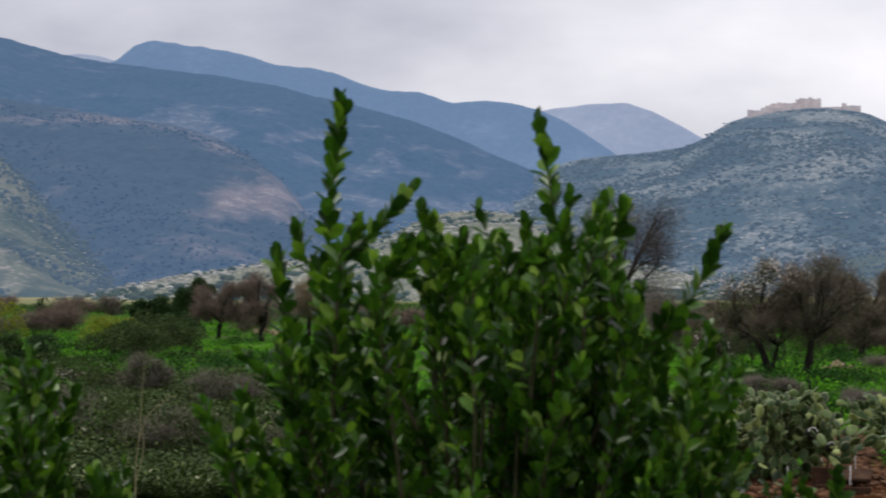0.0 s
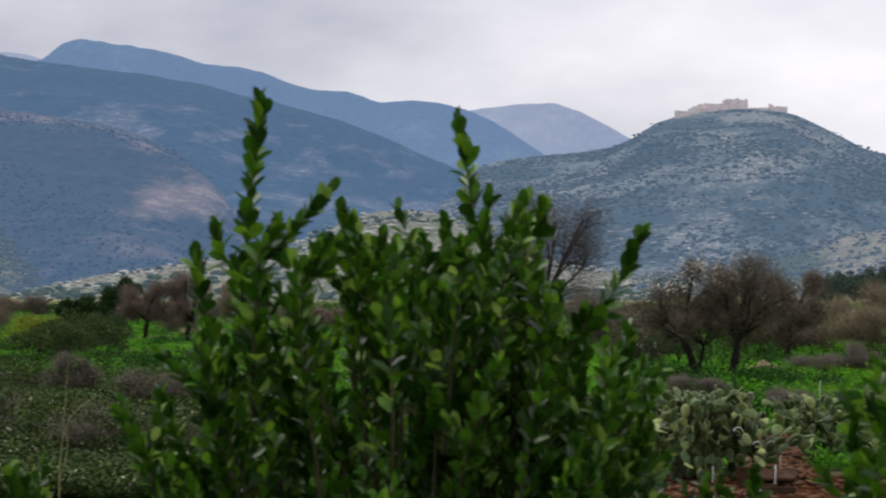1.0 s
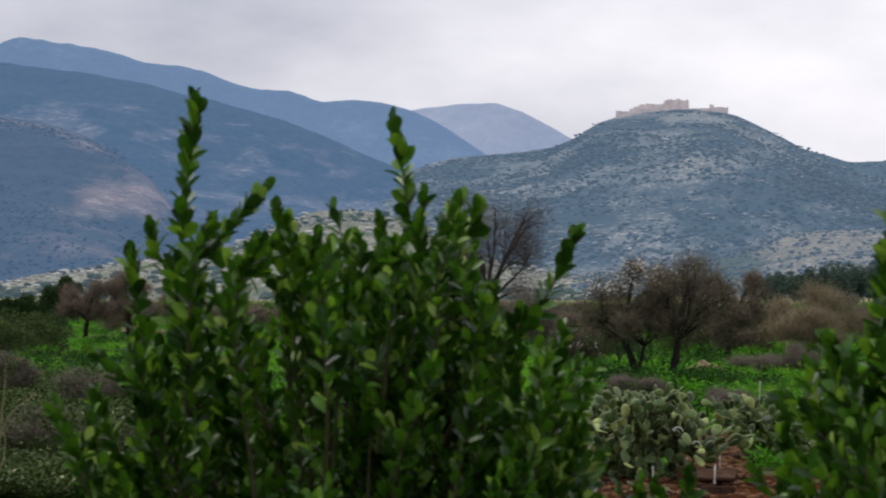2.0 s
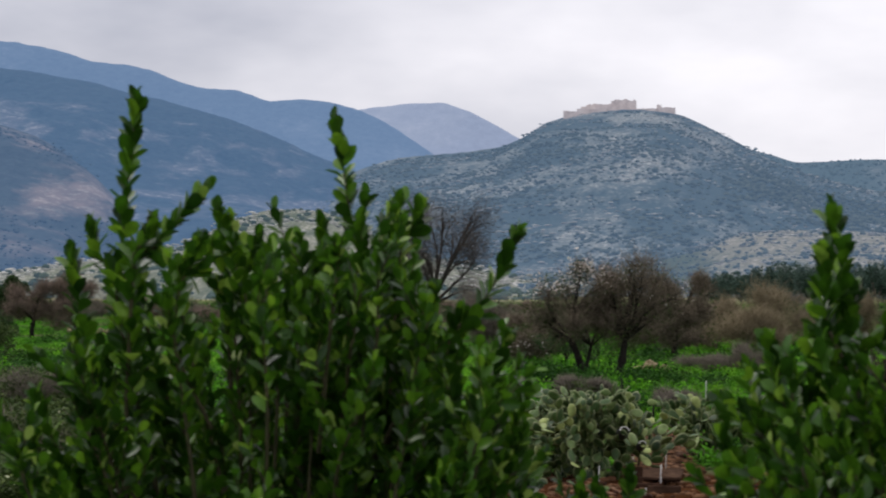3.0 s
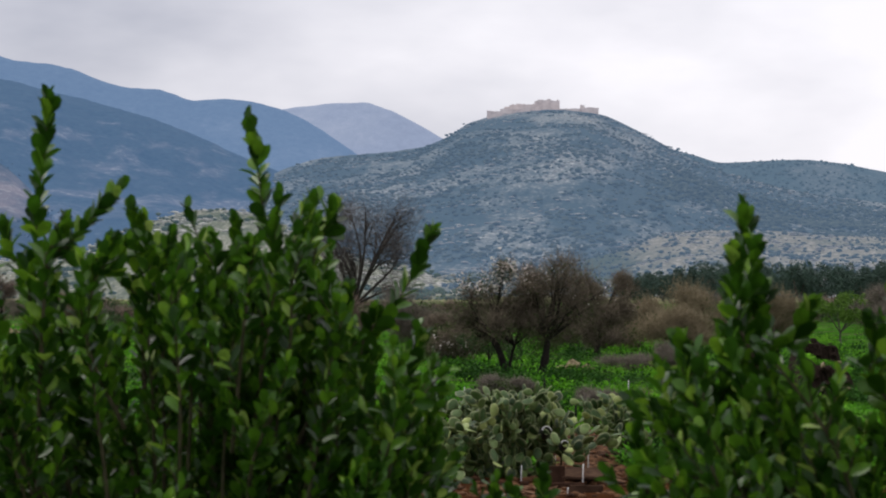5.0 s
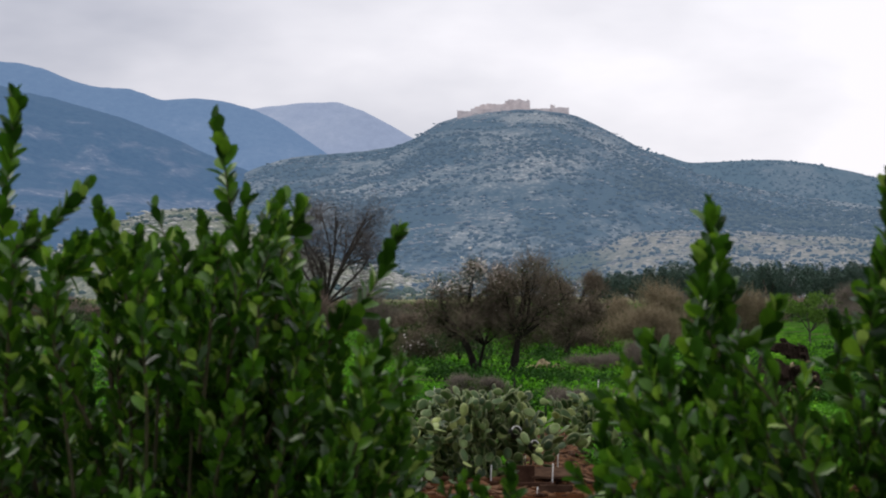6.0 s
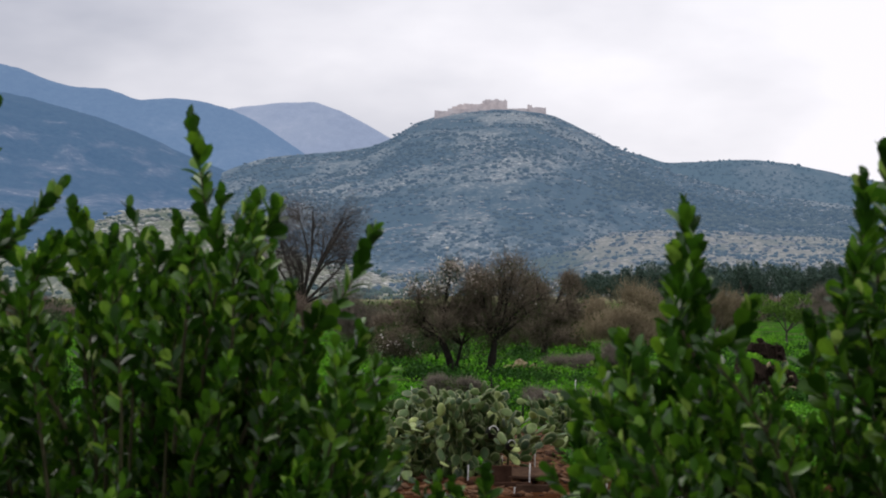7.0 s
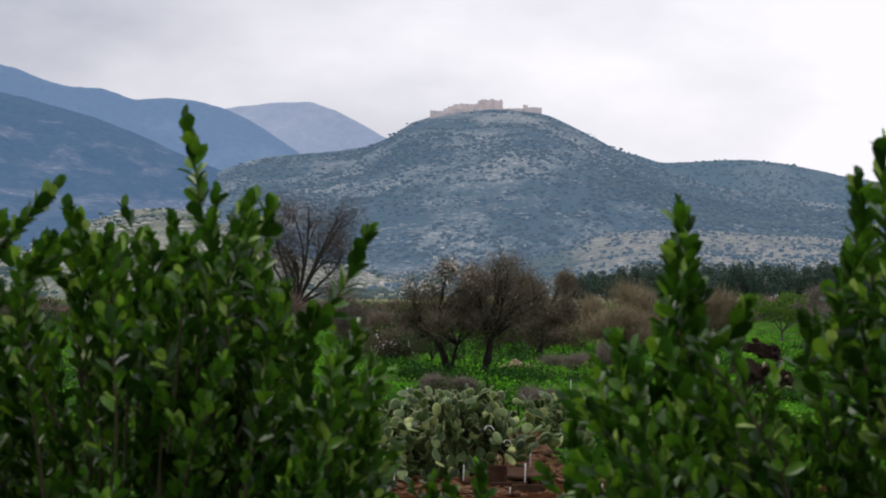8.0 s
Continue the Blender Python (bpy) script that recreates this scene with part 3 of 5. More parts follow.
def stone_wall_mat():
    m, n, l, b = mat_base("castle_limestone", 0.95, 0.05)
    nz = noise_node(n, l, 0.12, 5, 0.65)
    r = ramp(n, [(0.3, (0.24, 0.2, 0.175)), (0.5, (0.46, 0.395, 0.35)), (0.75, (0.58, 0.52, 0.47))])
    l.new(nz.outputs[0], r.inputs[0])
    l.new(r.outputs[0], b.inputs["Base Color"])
    # haze given as emission, which also brightens the walls
    haze_emission(m, n, l, b, (0.17, 0.16, 0.19))
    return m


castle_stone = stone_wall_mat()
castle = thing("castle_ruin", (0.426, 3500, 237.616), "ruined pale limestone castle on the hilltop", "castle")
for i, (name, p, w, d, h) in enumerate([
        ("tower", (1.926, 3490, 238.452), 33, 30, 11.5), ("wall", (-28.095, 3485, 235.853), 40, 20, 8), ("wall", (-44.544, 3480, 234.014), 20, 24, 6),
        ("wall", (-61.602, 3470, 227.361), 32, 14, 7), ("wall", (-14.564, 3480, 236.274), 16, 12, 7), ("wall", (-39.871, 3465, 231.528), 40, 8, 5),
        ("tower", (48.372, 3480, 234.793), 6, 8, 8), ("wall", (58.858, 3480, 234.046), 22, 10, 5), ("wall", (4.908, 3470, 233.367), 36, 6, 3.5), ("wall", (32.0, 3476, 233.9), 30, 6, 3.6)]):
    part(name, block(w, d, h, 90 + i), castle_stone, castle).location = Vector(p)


# ---- plants ----
# the palest stop paints sheen into the colour of a few leaves
LAUREL = [(0, (0.014, 0.046, 0.005)), (0.5, (0.046, 0.130, 0.009)), (0.86, (0.098, 0.225, 0.014)), (0.96, (0.21, 0.38, 0.028)), (1, (0.38, 0.50, 0.12))]
laurel_piece = leaf_mat("laurel_leaf", LAUREL, 0.34, 0.42, 0.36, True)
laurel_mass = leaf_mat("laurel_foliage", LAUREL, 0.34, 0.42, 0.36)
laurel_stem = bark_mat("laurel_bark", (0.035, 0.03, 0.018), (0.12, 0.1, 0.06), 60)
dark_bark = bark_mat("dark_bark", (0.008, 0.007, 0.005), (0.03, 0.026, 0.021))
thin_bark = bark_mat("thin_grey_bark", (0.028, 0.024, 0.022), (0.075, 0.064, 0.058))
grey_bark = bark_mat("grey_bark", (0.05, 0.042, 0.038), (0.13, 0.11, 0.10))


def twig_mat(name, a, b2):
    m, n, l, b = mat_base(name, 0.9, 0.1)
    r = ramp(n, [(0, a), (1, b2)])
    l.new(n.new("ShaderNodeNewGeometry").outputs["Random Per Island"], r.inputs[0])
    l.new(r.outputs[0], b.inputs["Base Color"])
    return m


leaf_meshes = []
for bend in (0.0, 0.12, -0.08, 0.22):
    v = LEAF_V.copy()
    v[:, 2] -= bend * v[:, 1] ** 2
    v[:, 0] *= 1 + bend
    leaf_meshes.append(np_mesh("leaf", v, LEAF_F, laurel_piece))


def shoot_leaves(r, path, spacing, size, top_close=0.22, open_angle=0.7):
    """Leaves set in a spiral down a shoot from its tip: places, axes and sizes."""
    seg = np.linalg.norm(np.diff(path, axis=0), axis=1)
    s = np.concatenate([[0], np.cumsum(seg)])
    total = s[-1]
    at, out = 0.002, []
    k = r.integers(0, 9)
    while at < total:
        u = at / max(total, 0.05)
        p = np.array([np.interp(at, s, path[:, c]) for c in range(3)])
        q = np.array([np.interp(max(at - 0.01, 0), s, path[:, c]) for c in range(3)])
        q2 = np.array([np.interp(min(at + 0.01, total), s, path[:, c]) for c in range(3)])
        up = unit(q - q2)
        side = unit(np.cross(up, np.array([0.3, 0.9, 0.2])))
        other = np.cross(up, side)
        ang = k * 2.4 + r.normal() * 0.3
        k += 1
        rad = side * np.cos(ang) + other * np.sin(ang)
        tilt = top_close + (open_angle - top_close) * min(at / 0.12, 1) + r.normal() * (0.10 + 0.16 * open_angle ** 2)
        d = up * np.cos(tilt) + rad * np.sin(tilt)
        out.append((p, d, up * 0.7 - rad * 0.75 + r.normal(size=3) * 0.42, size * r.uniform(0.75, 1.12) * (0.74 + 0.26 * min(at / 0.04, 1))))
        at += spacing * r.uniform(0.7, 1.35) * (0.75 + 0.5 * min(at / 0.15, 1))
    return out


def laurel(label, root, dist, env, stems, seed, n_fill, size, bottom, thick=0.22, lean=0.0, fill_side=1.0):
    """An evergreen bush: upright leafy stems out of a dense body whose outline is env, bearing and height at dist."""
    r = np.random.default_rng(seed)
    rx, ry = root
    rz = float(land(rx, ry))
    bush = thing("laurel_bush", (rx, ry, rz), label, "bush", "evergreen bushes before the camera")
    tall, mass, twigs = [], [], []
    for points in stems:
        off = r.normal() * thick * 0.35
        k = (dist + off) / dist
        top = [np.array((x * k + lean, dist + off, EYE_Z + (z - EYE_Z) * k - 0.016)) for x, z in points]
        low = top[-1]
        foot = np.array((rx + r.normal() * 0.05, ry + r.normal() * 0.05, rz))
        mid = foot * 0.45 + low * 0.55 + np.array((r.normal() * 0.06, r.normal() * 0.06, 0.05))
        path = smooth_path(top + [mid, foot], 26)
        V, F = tube(path, 0.001 + 0.007 * np.linspace(0, 1, len(path)) ** 1.8, 6)
        stem = piece("stem", np_mesh("stem", V, F, laurel_stem), bush, "slender brown stem")
        leafy = smooth_path(top + [mid], 22)
        tall += [(stem, *q) for q in shoot_leaves(r, leafy, 0.0056, size * 1.2, 0.28, 0.66)]
    e = np.array(env)
    for k_fill in range(n_fill):
        x = e[0, 0] + (e[-1, 0] - e[0, 0]) * r.uniform(0, 1) ** fill_side
        zt = np.interp(x, e[:, 0], e[:, 1])
        z = zt - (zt - bottom) * r.uniform(0, 1) ** 1.15 * 0.97
        if k_fill % 7 == 0:
            z = zt - r.uniform(0, 0.08)
        y = dist + r.normal() * thick
        tip = np.array((x, y, z))
        foot = np.array((rx + (x - rx) * 0.7, ry + (y - ry) * 0.65, max(z - r.uniform(0.28, 0.5), rz + 0.1)))
        path = smooth_path([tip, tip * 0.62 + foot * 0.38 + np.array((0, 0, -0.03)) + r.normal(size=3) * 0.02, foot], 12)
        twigs.append(tube(path, np.linspace(0.0015, 0.005, 12), 4))
        mass += shoot_leaves(r, path[:7], 0.010, size, 0.24, 0.66)
        for k in range(6):
            i = int(r.integers(1, 10))
            up = unit(path[i] - path[i + 1])
            d = unit(up * 0.9 + random_dirs(r, 1)[0] * 0.75 + np.array((0, 0, 0.4)))
            side_tip = path[i] + d * r.uniform(0.05, 0.12)
            p2 = smooth_path([side_tip, (side_tip + path[i]) / 2 + r.normal(size=3) * 0.006, path[i]], 5)
            mass += shoot_leaves(r, p2, 0.0115, size * 0.97, 0.28, 0.72)
            twigs.append(tube(p2, np.linspace(0.001, 0.002, 5), 3 + 1))
    # the skirt of the bush, down to the grass
    for _ in range(int(n_fill * 0.45)):
        a, w = r.uniform(0, 6.28), r.uniform(0.1, 0.42) * min(1.0, (e[-1, 0] - e[0, 0]))
        tip = np.array((rx + w * math.cos(a), ry + w * math.sin(a), r.uniform(rz + 0.15, bottom)))
        foot = np.array((rx + (tip[0] - rx) * 0.3, ry + (tip[1] - ry) * 0.3, max(tip[2] - 0.3, rz)))
        path = smooth_path([tip, (tip + foot) / 2 + r.normal(size=3) * 0.02, foot], 8)
        twigs.append(tube(path, np.linspace(0.0015, 0.005, 8), 4))
        mass += shoot_leaves(r, path[:6], 0.012, size * 1.1, 0.3, 1.1)
    order = r.permutation(len(tall))
    single, rest = [tall[i] for i in order[:290]], [tall[i][1:] for i in order[290:]] + mass
    for stem, p, d, flat, s in single:
        ax = frames_along(d[None], flat[None])[0]
        m = Matrix(np.vstack([np.hstack([ax * s, p[:, None]]), [0, 0, 0, 1]]).tolist())
        ob = piece("leaf", leaf_meshes[int(r.integers(0, 4))], stem)
        ob.matrix_basis = m
    P = np.array([q[0] for q in rest])
    axes = frames_along(np.array([q[1] for q in rest]), np.array([q[2] for q in rest]))
    V, F = scatter(LEAF_V, LEAF_F, P, axes, np.array([q[3] for q in rest]))
    piece("foliage", np_mesh("foliage", V, F, laurel_mass), bush, "dense glossy dark green leaves", "stuff")
    V, F = joined(twigs)
    piece("brushwood", np_mesh("brushwood", V, F, laurel_stem), bush, "thin brown shoots", "stuff")
    return bush


laurel("large dark green laurel bush with tall upright shoots", (-0.67, 5.0), 4.9,
       [(-1.177, 3.122), (-1.133, 3.197), (-1.078, 3.273), (-1.034, 3.359), (-1.001, 3.423), (-0.936, 3.466), (-0.87, 3.476), (-0.805, 3.497), (-0.751, 3.54), (-0.697, 3.556), (-0.633, 3.566), (-0.569, 3.582), (-0.505, 3.592), (-0.441, 3.581), (-0.389, 3.559), (-0.357, 3.496), (-0.305, 3.433), (-0.242, 3.38), (-0.205, 3.305), (-0.185, 3.21), (-0.172, 3.12)],
       [[(-0.903, 3.864), (-0.909, 3.776), (-0.92, 3.68), (-0.927, 3.573), (-0.929, 3.444)], [(-0.523, 3.819), (-0.509, 3.74), (-0.496, 3.645), (-0.484, 3.528)], [(-0.77, 3.698), (-0.816, 3.647), (-0.87, 3.583), (-0.908, 3.519)],
        [(-0.743, 3.655), (-0.723, 3.582), (-0.698, 3.486)], [(-0.987, 3.627), (-0.97, 3.562), (-0.941, 3.498)], [(-1.025, 3.578), (-1.012, 3.487), (-1.001, 3.38), (-0.98, 3.251)], [(-0.184, 3.611), (-0.215, 3.538), (-0.258, 3.464), (-0.326, 3.359)],
        [(-0.403, 3.674), (-0.414, 3.612), (-0.431, 3.528)], [(-0.365, 3.663), (-0.383, 3.612), (-0.405, 3.538)], [(-0.548, 3.626), (-0.542, 3.56), (-0.537, 3.465)], [(-0.601, 3.588), (-0.607, 3.507), (-0.612, 3.423)],
        [(-0.641, 3.584), (-0.644, 3.508), (-0.655, 3.401)], [(-0.76, 3.589), (-0.789, 3.54), (-0.816, 3.476)], [(-0.87, 3.631), (-0.879, 3.573), (-0.892, 3.487)], [(-0.467, 3.676), (-0.478, 3.613), (-0.484, 3.528)],
        [(-0.202, 3.412), (-0.237, 3.328), (-0.295, 3.212)], [(-0.167, 3.317), (-0.201, 3.244), (-0.264, 3.149)], [(-0.284, 3.459), (-0.31, 3.38), (-0.358, 3.275)], [(-0.341, 3.501), (-0.358, 3.422), (-0.39, 3.306)],
        [(-0.232, 3.307), (-0.259, 3.233), (-0.306, 3.139)], [(-1.089, 3.305), (-1.062, 3.23), (-1.013, 3.134)], [(-1.138, 3.208), (-1.1, 3.154), (-1.046, 3.08)], [(-0.958, 3.38), (-0.947, 3.294), (-0.925, 3.188)], [(-0.827, 3.401), (-0.817, 3.305), (-0.806, 3.188)]],
       101, 145, 0.041, 3.019, 0.24, -0.008, 0.62)
laurel("dark green laurel bush with one tall leafy shoot", (0.95, 4.4), 4.3,
       [(0.172, 3.172), (0.19, 3.227), (0.214, 3.283), (0.242, 3.329), (0.279, 3.385), (0.307, 3.412), (0.343, 3.44), (0.376, 3.394), (0.408, 3.339), (0.445, 3.302), (0.482, 3.274), (0.519, 3.237), (0.555, 3.182)],
       [[(0.346, 3.634), (0.348, 3.569), (0.343, 3.486), (0.348, 3.375)], [(0.364, 3.579), (0.358, 3.505), (0.355, 3.412)], [(0.334, 3.569), (0.336, 3.486), (0.342, 3.394)], [(0.378, 3.505), (0.369, 3.44), (0.362, 3.357)], [(0.323, 3.486), (0.331, 3.431), (0.339, 3.338)], [(0.45, 3.477), (0.426, 3.422), (0.399, 3.357)], [(0.244, 3.426), (0.26, 3.375), (0.279, 3.301)],
        [(0.496, 3.33), (0.473, 3.283), (0.445, 3.228)], [(0.17, 3.273), (0.187, 3.227), (0.205, 3.154)]],
       103, 46, 0.041, 3.08, 0.22)
laurel("tall dark green laurel bush with upright shoots", (1.42, 4.3), 4.25,
       [(0.522, 3.159), (0.545, 3.25), (0.568, 3.359), (0.59, 3.423), (0.631, 3.469), (0.686, 3.505), (0.74, 3.523), (0.795, 3.487), (0.849, 3.414), (0.885, 3.232)],
       [[(0.631, 3.68), (0.633, 3.615), (0.624, 3.532), (0.622, 3.414)], [(0.645, 3.615), (0.64, 3.551), (0.633, 3.45)], [(0.613, 3.56), (0.618, 3.487), (0.62, 3.396)], [(0.67, 3.738), (0.673, 3.66), (0.677, 3.569), (0.677, 3.45)], [(0.545, 3.45), (0.558, 3.396), (0.577, 3.323)], [(0.599, 3.487), (0.604, 3.432), (0.613, 3.359)]],
       105, 44, 0.041, 3.086, 0.22)
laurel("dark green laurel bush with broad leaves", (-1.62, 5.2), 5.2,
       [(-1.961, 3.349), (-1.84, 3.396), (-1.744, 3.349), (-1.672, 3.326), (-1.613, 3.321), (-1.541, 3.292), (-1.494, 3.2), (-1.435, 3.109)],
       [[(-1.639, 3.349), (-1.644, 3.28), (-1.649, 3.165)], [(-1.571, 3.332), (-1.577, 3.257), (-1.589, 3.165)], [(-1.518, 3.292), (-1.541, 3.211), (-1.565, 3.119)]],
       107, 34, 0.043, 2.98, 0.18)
laurel("young laurel shoots low among the bushes", (0.0, 5.0), 5.0, [(-0.1, 3.075), (-0.073, 3.118), (-0.036, 3.129), (0.018, 3.145), (0.05, 3.129), (0.072, 3.075)],
       [[(0.02, 3.159), (0.018, 3.118), (0.014, 3.054)], [(-0.046, 3.137), (-0.04, 3.096), (-0.035, 3.043)], [(-0.076, 3.129), (-0.068, 3.086), (-0.057, 3.032)]], 109, 3, 0.034, 3.011, 0.06)


def plant(name, label, category, top, width, seed, leaf=None, n_leaf=0, leaf_size=0.1, twig=None, n_twig=0, twig_len=0.5, bark=None,
          trunks=(), base_h=0.15, limbs=6, squash=1.0, extra=None, group="", deep=None, twig_w=0.012):
    """A tree or shrub: trunk, limbs and branches that fill a lumpy crown, with twigs and leaves on them. top is the crown's highest point."""
    r = np.random.default_rng(seed)
    tx, ty, tz = top
    gz = float(land(tx, ty))
    h = tz - gz
    root = np.array((tx, ty, gz))
    ob = thing(name, root, label, category, group)
    lo = gz + h * base_h
    c = np.array((tx, ty, (lo + tz) / 2))
    rad = np.array((width / 2, (deep or width) / 2, (tz - lo) / 2))
    if base_h < 0.1:
        c[2], rad[2] = gz + h * 0.4, h * 0.6
    # lobes of the crown, spread round it
    lobes = []
    for i in range(11):
        u = (-0.85 if trunks else -0.35) + (1.8 if trunks else 1.3) * (i + 0.5) / 11
        q = math.sqrt(max(1 - min(u, 0.98) ** 2, 0.05))
        a = i * 2.4 + seed
        d = np.array((q * math.cos(a), q * math.sin(a), u)) * (1 + r.normal(size=3) * 0.18)
        k = r.uniform(0.22, 0.4)
        lobes.append((c + d * rad * (1.0 - k) * r.uniform(0.85, 1.12), rad * k))
    r.shuffle(lobes)
    tubes, ends = [], []
    starts = []
    for foot, fork, thick in (trunks or (((tx, gz), (tx, lo + h * 0.06), h * 0.02),)):
        f0 = np.array((foot[0], ty + r.normal() * 0.1, gz - 0.05))
        f1 = np.array((fork[0], ty + r.normal() * 0.1, fork[1]))
        midp = (f0 + f1) / 2 + np.array((r.normal() * 0.06 * h * 0.2, 0, 0))
        path = smooth_path([f0, midp, f1], 9)
        V, F = tube(path, np.linspace(thick * 1.25, thick * 0.8, 9) * (1 + 0.12 * r.normal(size=9)), 8)
        piece("trunk", np_mesh("trunk", V, F, bark), ob, "dark gnarled trunk" if trunks else "")
        starts.append((f1, thick))
    for i in range(limbs * len(starts)):
        s, thick = starts[i % len(starts)]
        lc, lr = lobes[i % len(lobes)]
        goal = lc + random_dirs(r, 1)[0] * lr * 0.4
        mid = (s + goal) / 2 + r.normal(size=3) * rad * 0.10 + np.array((0, 0, rad[2] * 0.08))
        path = smooth_path([s, mid, goal], 8)
        tubes.append(tube(path, np.linspace(thick * 0.68, thick * 0.2, 8), 5))
        for k in range(6):
            a = path[int(r.integers(3, 8))]
            g2 = lc + random_dirs(r, 1)[0] * lr * r.uniform(0.6, 1.0)
            m2 = (a + g2) / 2 + r.normal(size=3) * rad * 0.05 + np.array((0, 0, rad[2] * 0.05))
            p2 = smooth_path([a, m2, g2], 6)
            tubes.append(tube(p2, np.linspace(thick * 0.22, thick * 0.05, 6), 4))
            ends.append(p2)
    V, F = joined(tubes)
    piece("branchwork", np_mesh("branchwork", V, F, bark), ob, kind="stuff")
    E = np.concatenate([p[2:] for p in ends])
    if n_twig:
        p = E[r.integers(0, len(E), n_twig)] + r.normal(size=(n_twig, 3)) * rad * (0.11 if trunks else 0.16)
        p[:, 2] = np.maximum(p[:, 2], gz + 0.02 * h)
        d = unit((p - c) / rad * 0.6 + random_dirs(r, n_twig) * 0.9 + np.array((0, 0, 0.5)))
        ax = frames_along(d, random_dirs(r, n_twig))
        ln = twig_len * r.uniform(0.5, 1.3, n_twig)
        ax = ax * np.stack([np.full(n_twig, twig_w), ln, np.full(n_twig, twig_w)], 1)[:, None, :]
        V, F = scatter(TWIG_V, TWIG_F, p, ax, np.ones(n_twig))
        piece("brushwood", np_mesh("brushwood", V, F, twig or bark), ob, kind="stuff")
    if n_leaf:
        k = r.integers(0, len(lobes), n_leaf)
        lc, lr = np.array([q[0] for q in lobes]), np.array([q[1] for q in lobes])
        d = random_dirs(r, n_leaf)
        p = lc[k] + d * lr[k] * (r.uniform(0.15, 1.0, (n_leaf, 1)) ** 0.45) * r.normal(1.0, 0.10, (n_leaf, 1))
        p[:, 2] = np.maximum(p[:, 2], gz + 0.02 * h)
        keep = fbm(p[:, 0] * 2.2 / rad[0] + 9, p[:, 2] * 2.2 / rad[2] + seed, seed, 3) > -0.13
        p, d = p[keep], d[keep]
        y = unit(d + random_dirs(r, len(p)) * 0.9 + np.array((0, 0, 0.3)))
        V, F = scatter(SPRIG_V, SPRIG_F, p, frames_along(y, random_dirs(r, len(p)) + np.array((0, 0, 1.0))), leaf_size * r.uniform(0.6, 1.3, len(p)))
        piece("crown", np_mesh("crown", V, F, leaf, False), ob, kind="stuff")
    if extra:
        mat2, n2, size2, band = extra
        p = E[r.integers(0, len(E), n2 * 3)] + r.normal(size=(n2 * 3, 3)) * rad * 0.08
        p = p + unit(p - c) * rad * r.uniform(0.0, 0.22, (len(p), 1))
        p = p[(p[:, 2] - lo) / (tz - lo) > band][:n2]
        V, F = scatter(SPRIG_V, SPRIG_F, p, frames_along(random_dirs(r, len(p)), random_dirs(r, len(p))), size2 * r.uniform(0.6, 1.4, len(p)))
        piece("blossom", np_mesh("blossom", V, F, mat2, False), ob, "pale pink blossom", "stuff")
    return ob


brown_twig = twig_mat("brown_twigs", (0.052, 0.042, 0.030), (0.21, 0.17, 0.122))
tan_twig = twig_mat("tan_twigs", (0.11, 0.09, 0.052), (0.31, 0.25, 0.16))
grey_twig = twig_mat("grey_twigs", (0.075, 0.066, 0.052), (0.21, 0.18, 0.145))
rust_twig = twig_mat("rusty_twigs", (0.08, 0.06, 0.048), (0.24, 0.18, 0.14))
dim_twig = twig_mat("dim_grey_twigs", (0.035, 0.029, 0.026), (0.12, 0.10, 0.088))
blossom = leaf_mat("almond_blossom", [(0, (0.6, 0.5, 0.46)), (1, (0.9, 0.84, 0.8))], 0.7, 0.2, 0.2)
olive_leaf = leaf_mat("olive_green_leaves", [(0, (0.03, 0.052, 0.015)), (0.7, (0.064, 0.102, 0.03)), (1, (0.125, 0.165, 0.055))], 0.75, 0.12, 0.15)
dull_leaf = leaf_mat("brown_green_leaves", [(0, (0.02, 0.04, 0.009)), (0.6, (0.05, 0.085, 0.018)), (0.94, (0.10, 0.14, 0.035)), (1, (0.4, 0.42, 0.26))], 0.75, 0.12, 0.15)
dark_leaf = leaf_mat("dark_green_leaves", [(0, (0.022, 0.05, 0.017)), (1, (0.065, 0.115, 0.038))], 0.75, 0.12, 0.15)
yellow_leaf = leaf_mat("yellow_green_leaves", [(0, (0.12, 0.15, 0.02)), (1, (0.38, 0.40, 0.04))], 0.75, 0.12, 0.2)
bright_leaf = leaf_mat("bright_green_leaves", [(0, (0.06, 0.13, 0.02)), (1, (0.17, 0.29, 0.05))], 0.75, 0.12, 0.2)
pine_leaf = leaf_mat("pine_needles", [(0, (0.05, 0.088, 0.07)), (1, (0.085, 0.135, 0.105))], 0.7, 0.2, 0.05)

# the two almond trees in the field and those behind them
plant("almond_tree", "leafless almond tree with a leaning forked trunk and pale blossom", "tree", (-1.72, 98, 4.481), 3.48, 201, olive_leaf, 4200, 0.085, brown_twig, 5600, 0.5, dark_bark,
      (((-1.41, 98.93), (-2.011, 1.697), 0.13), ((-1.41, 98.93), (-1.15, 1.25), 0.07)), 0.16, 8, extra=(blossom, 1000, 0.14, 0.66), group="trees in the field", twig_w=0.014)
plant("almond_tree", "leafless almond tree with a dark trunk", "tree", (0.515, 98, 4.695), 4.01, 203, olive_leaf, 2200, 0.08, brown_twig, 6400, 0.55, dark_bark,
      (((-0.21, 97.23), (0.098, 1.49), 0.14),), 0.16, 13, extra=(blossom, 60, 0.08, 0.4), group="trees in the field", twig_w=0.014)
plant("almond_tree", "dense brown leafless tree behind the almond trees", "tree", (2.719, 125, 4.22), 3.77, 205, dull_leaf, 1200, 0.1, brown_twig, 9000, 0.4, dark_bark,
      (((2.453, 125), (2.506, 1.478), 0.14),), 0.15, 8, extra=(blossom, 60, 0.1, 0.4), group="trees in the field", twig_w=0.02)
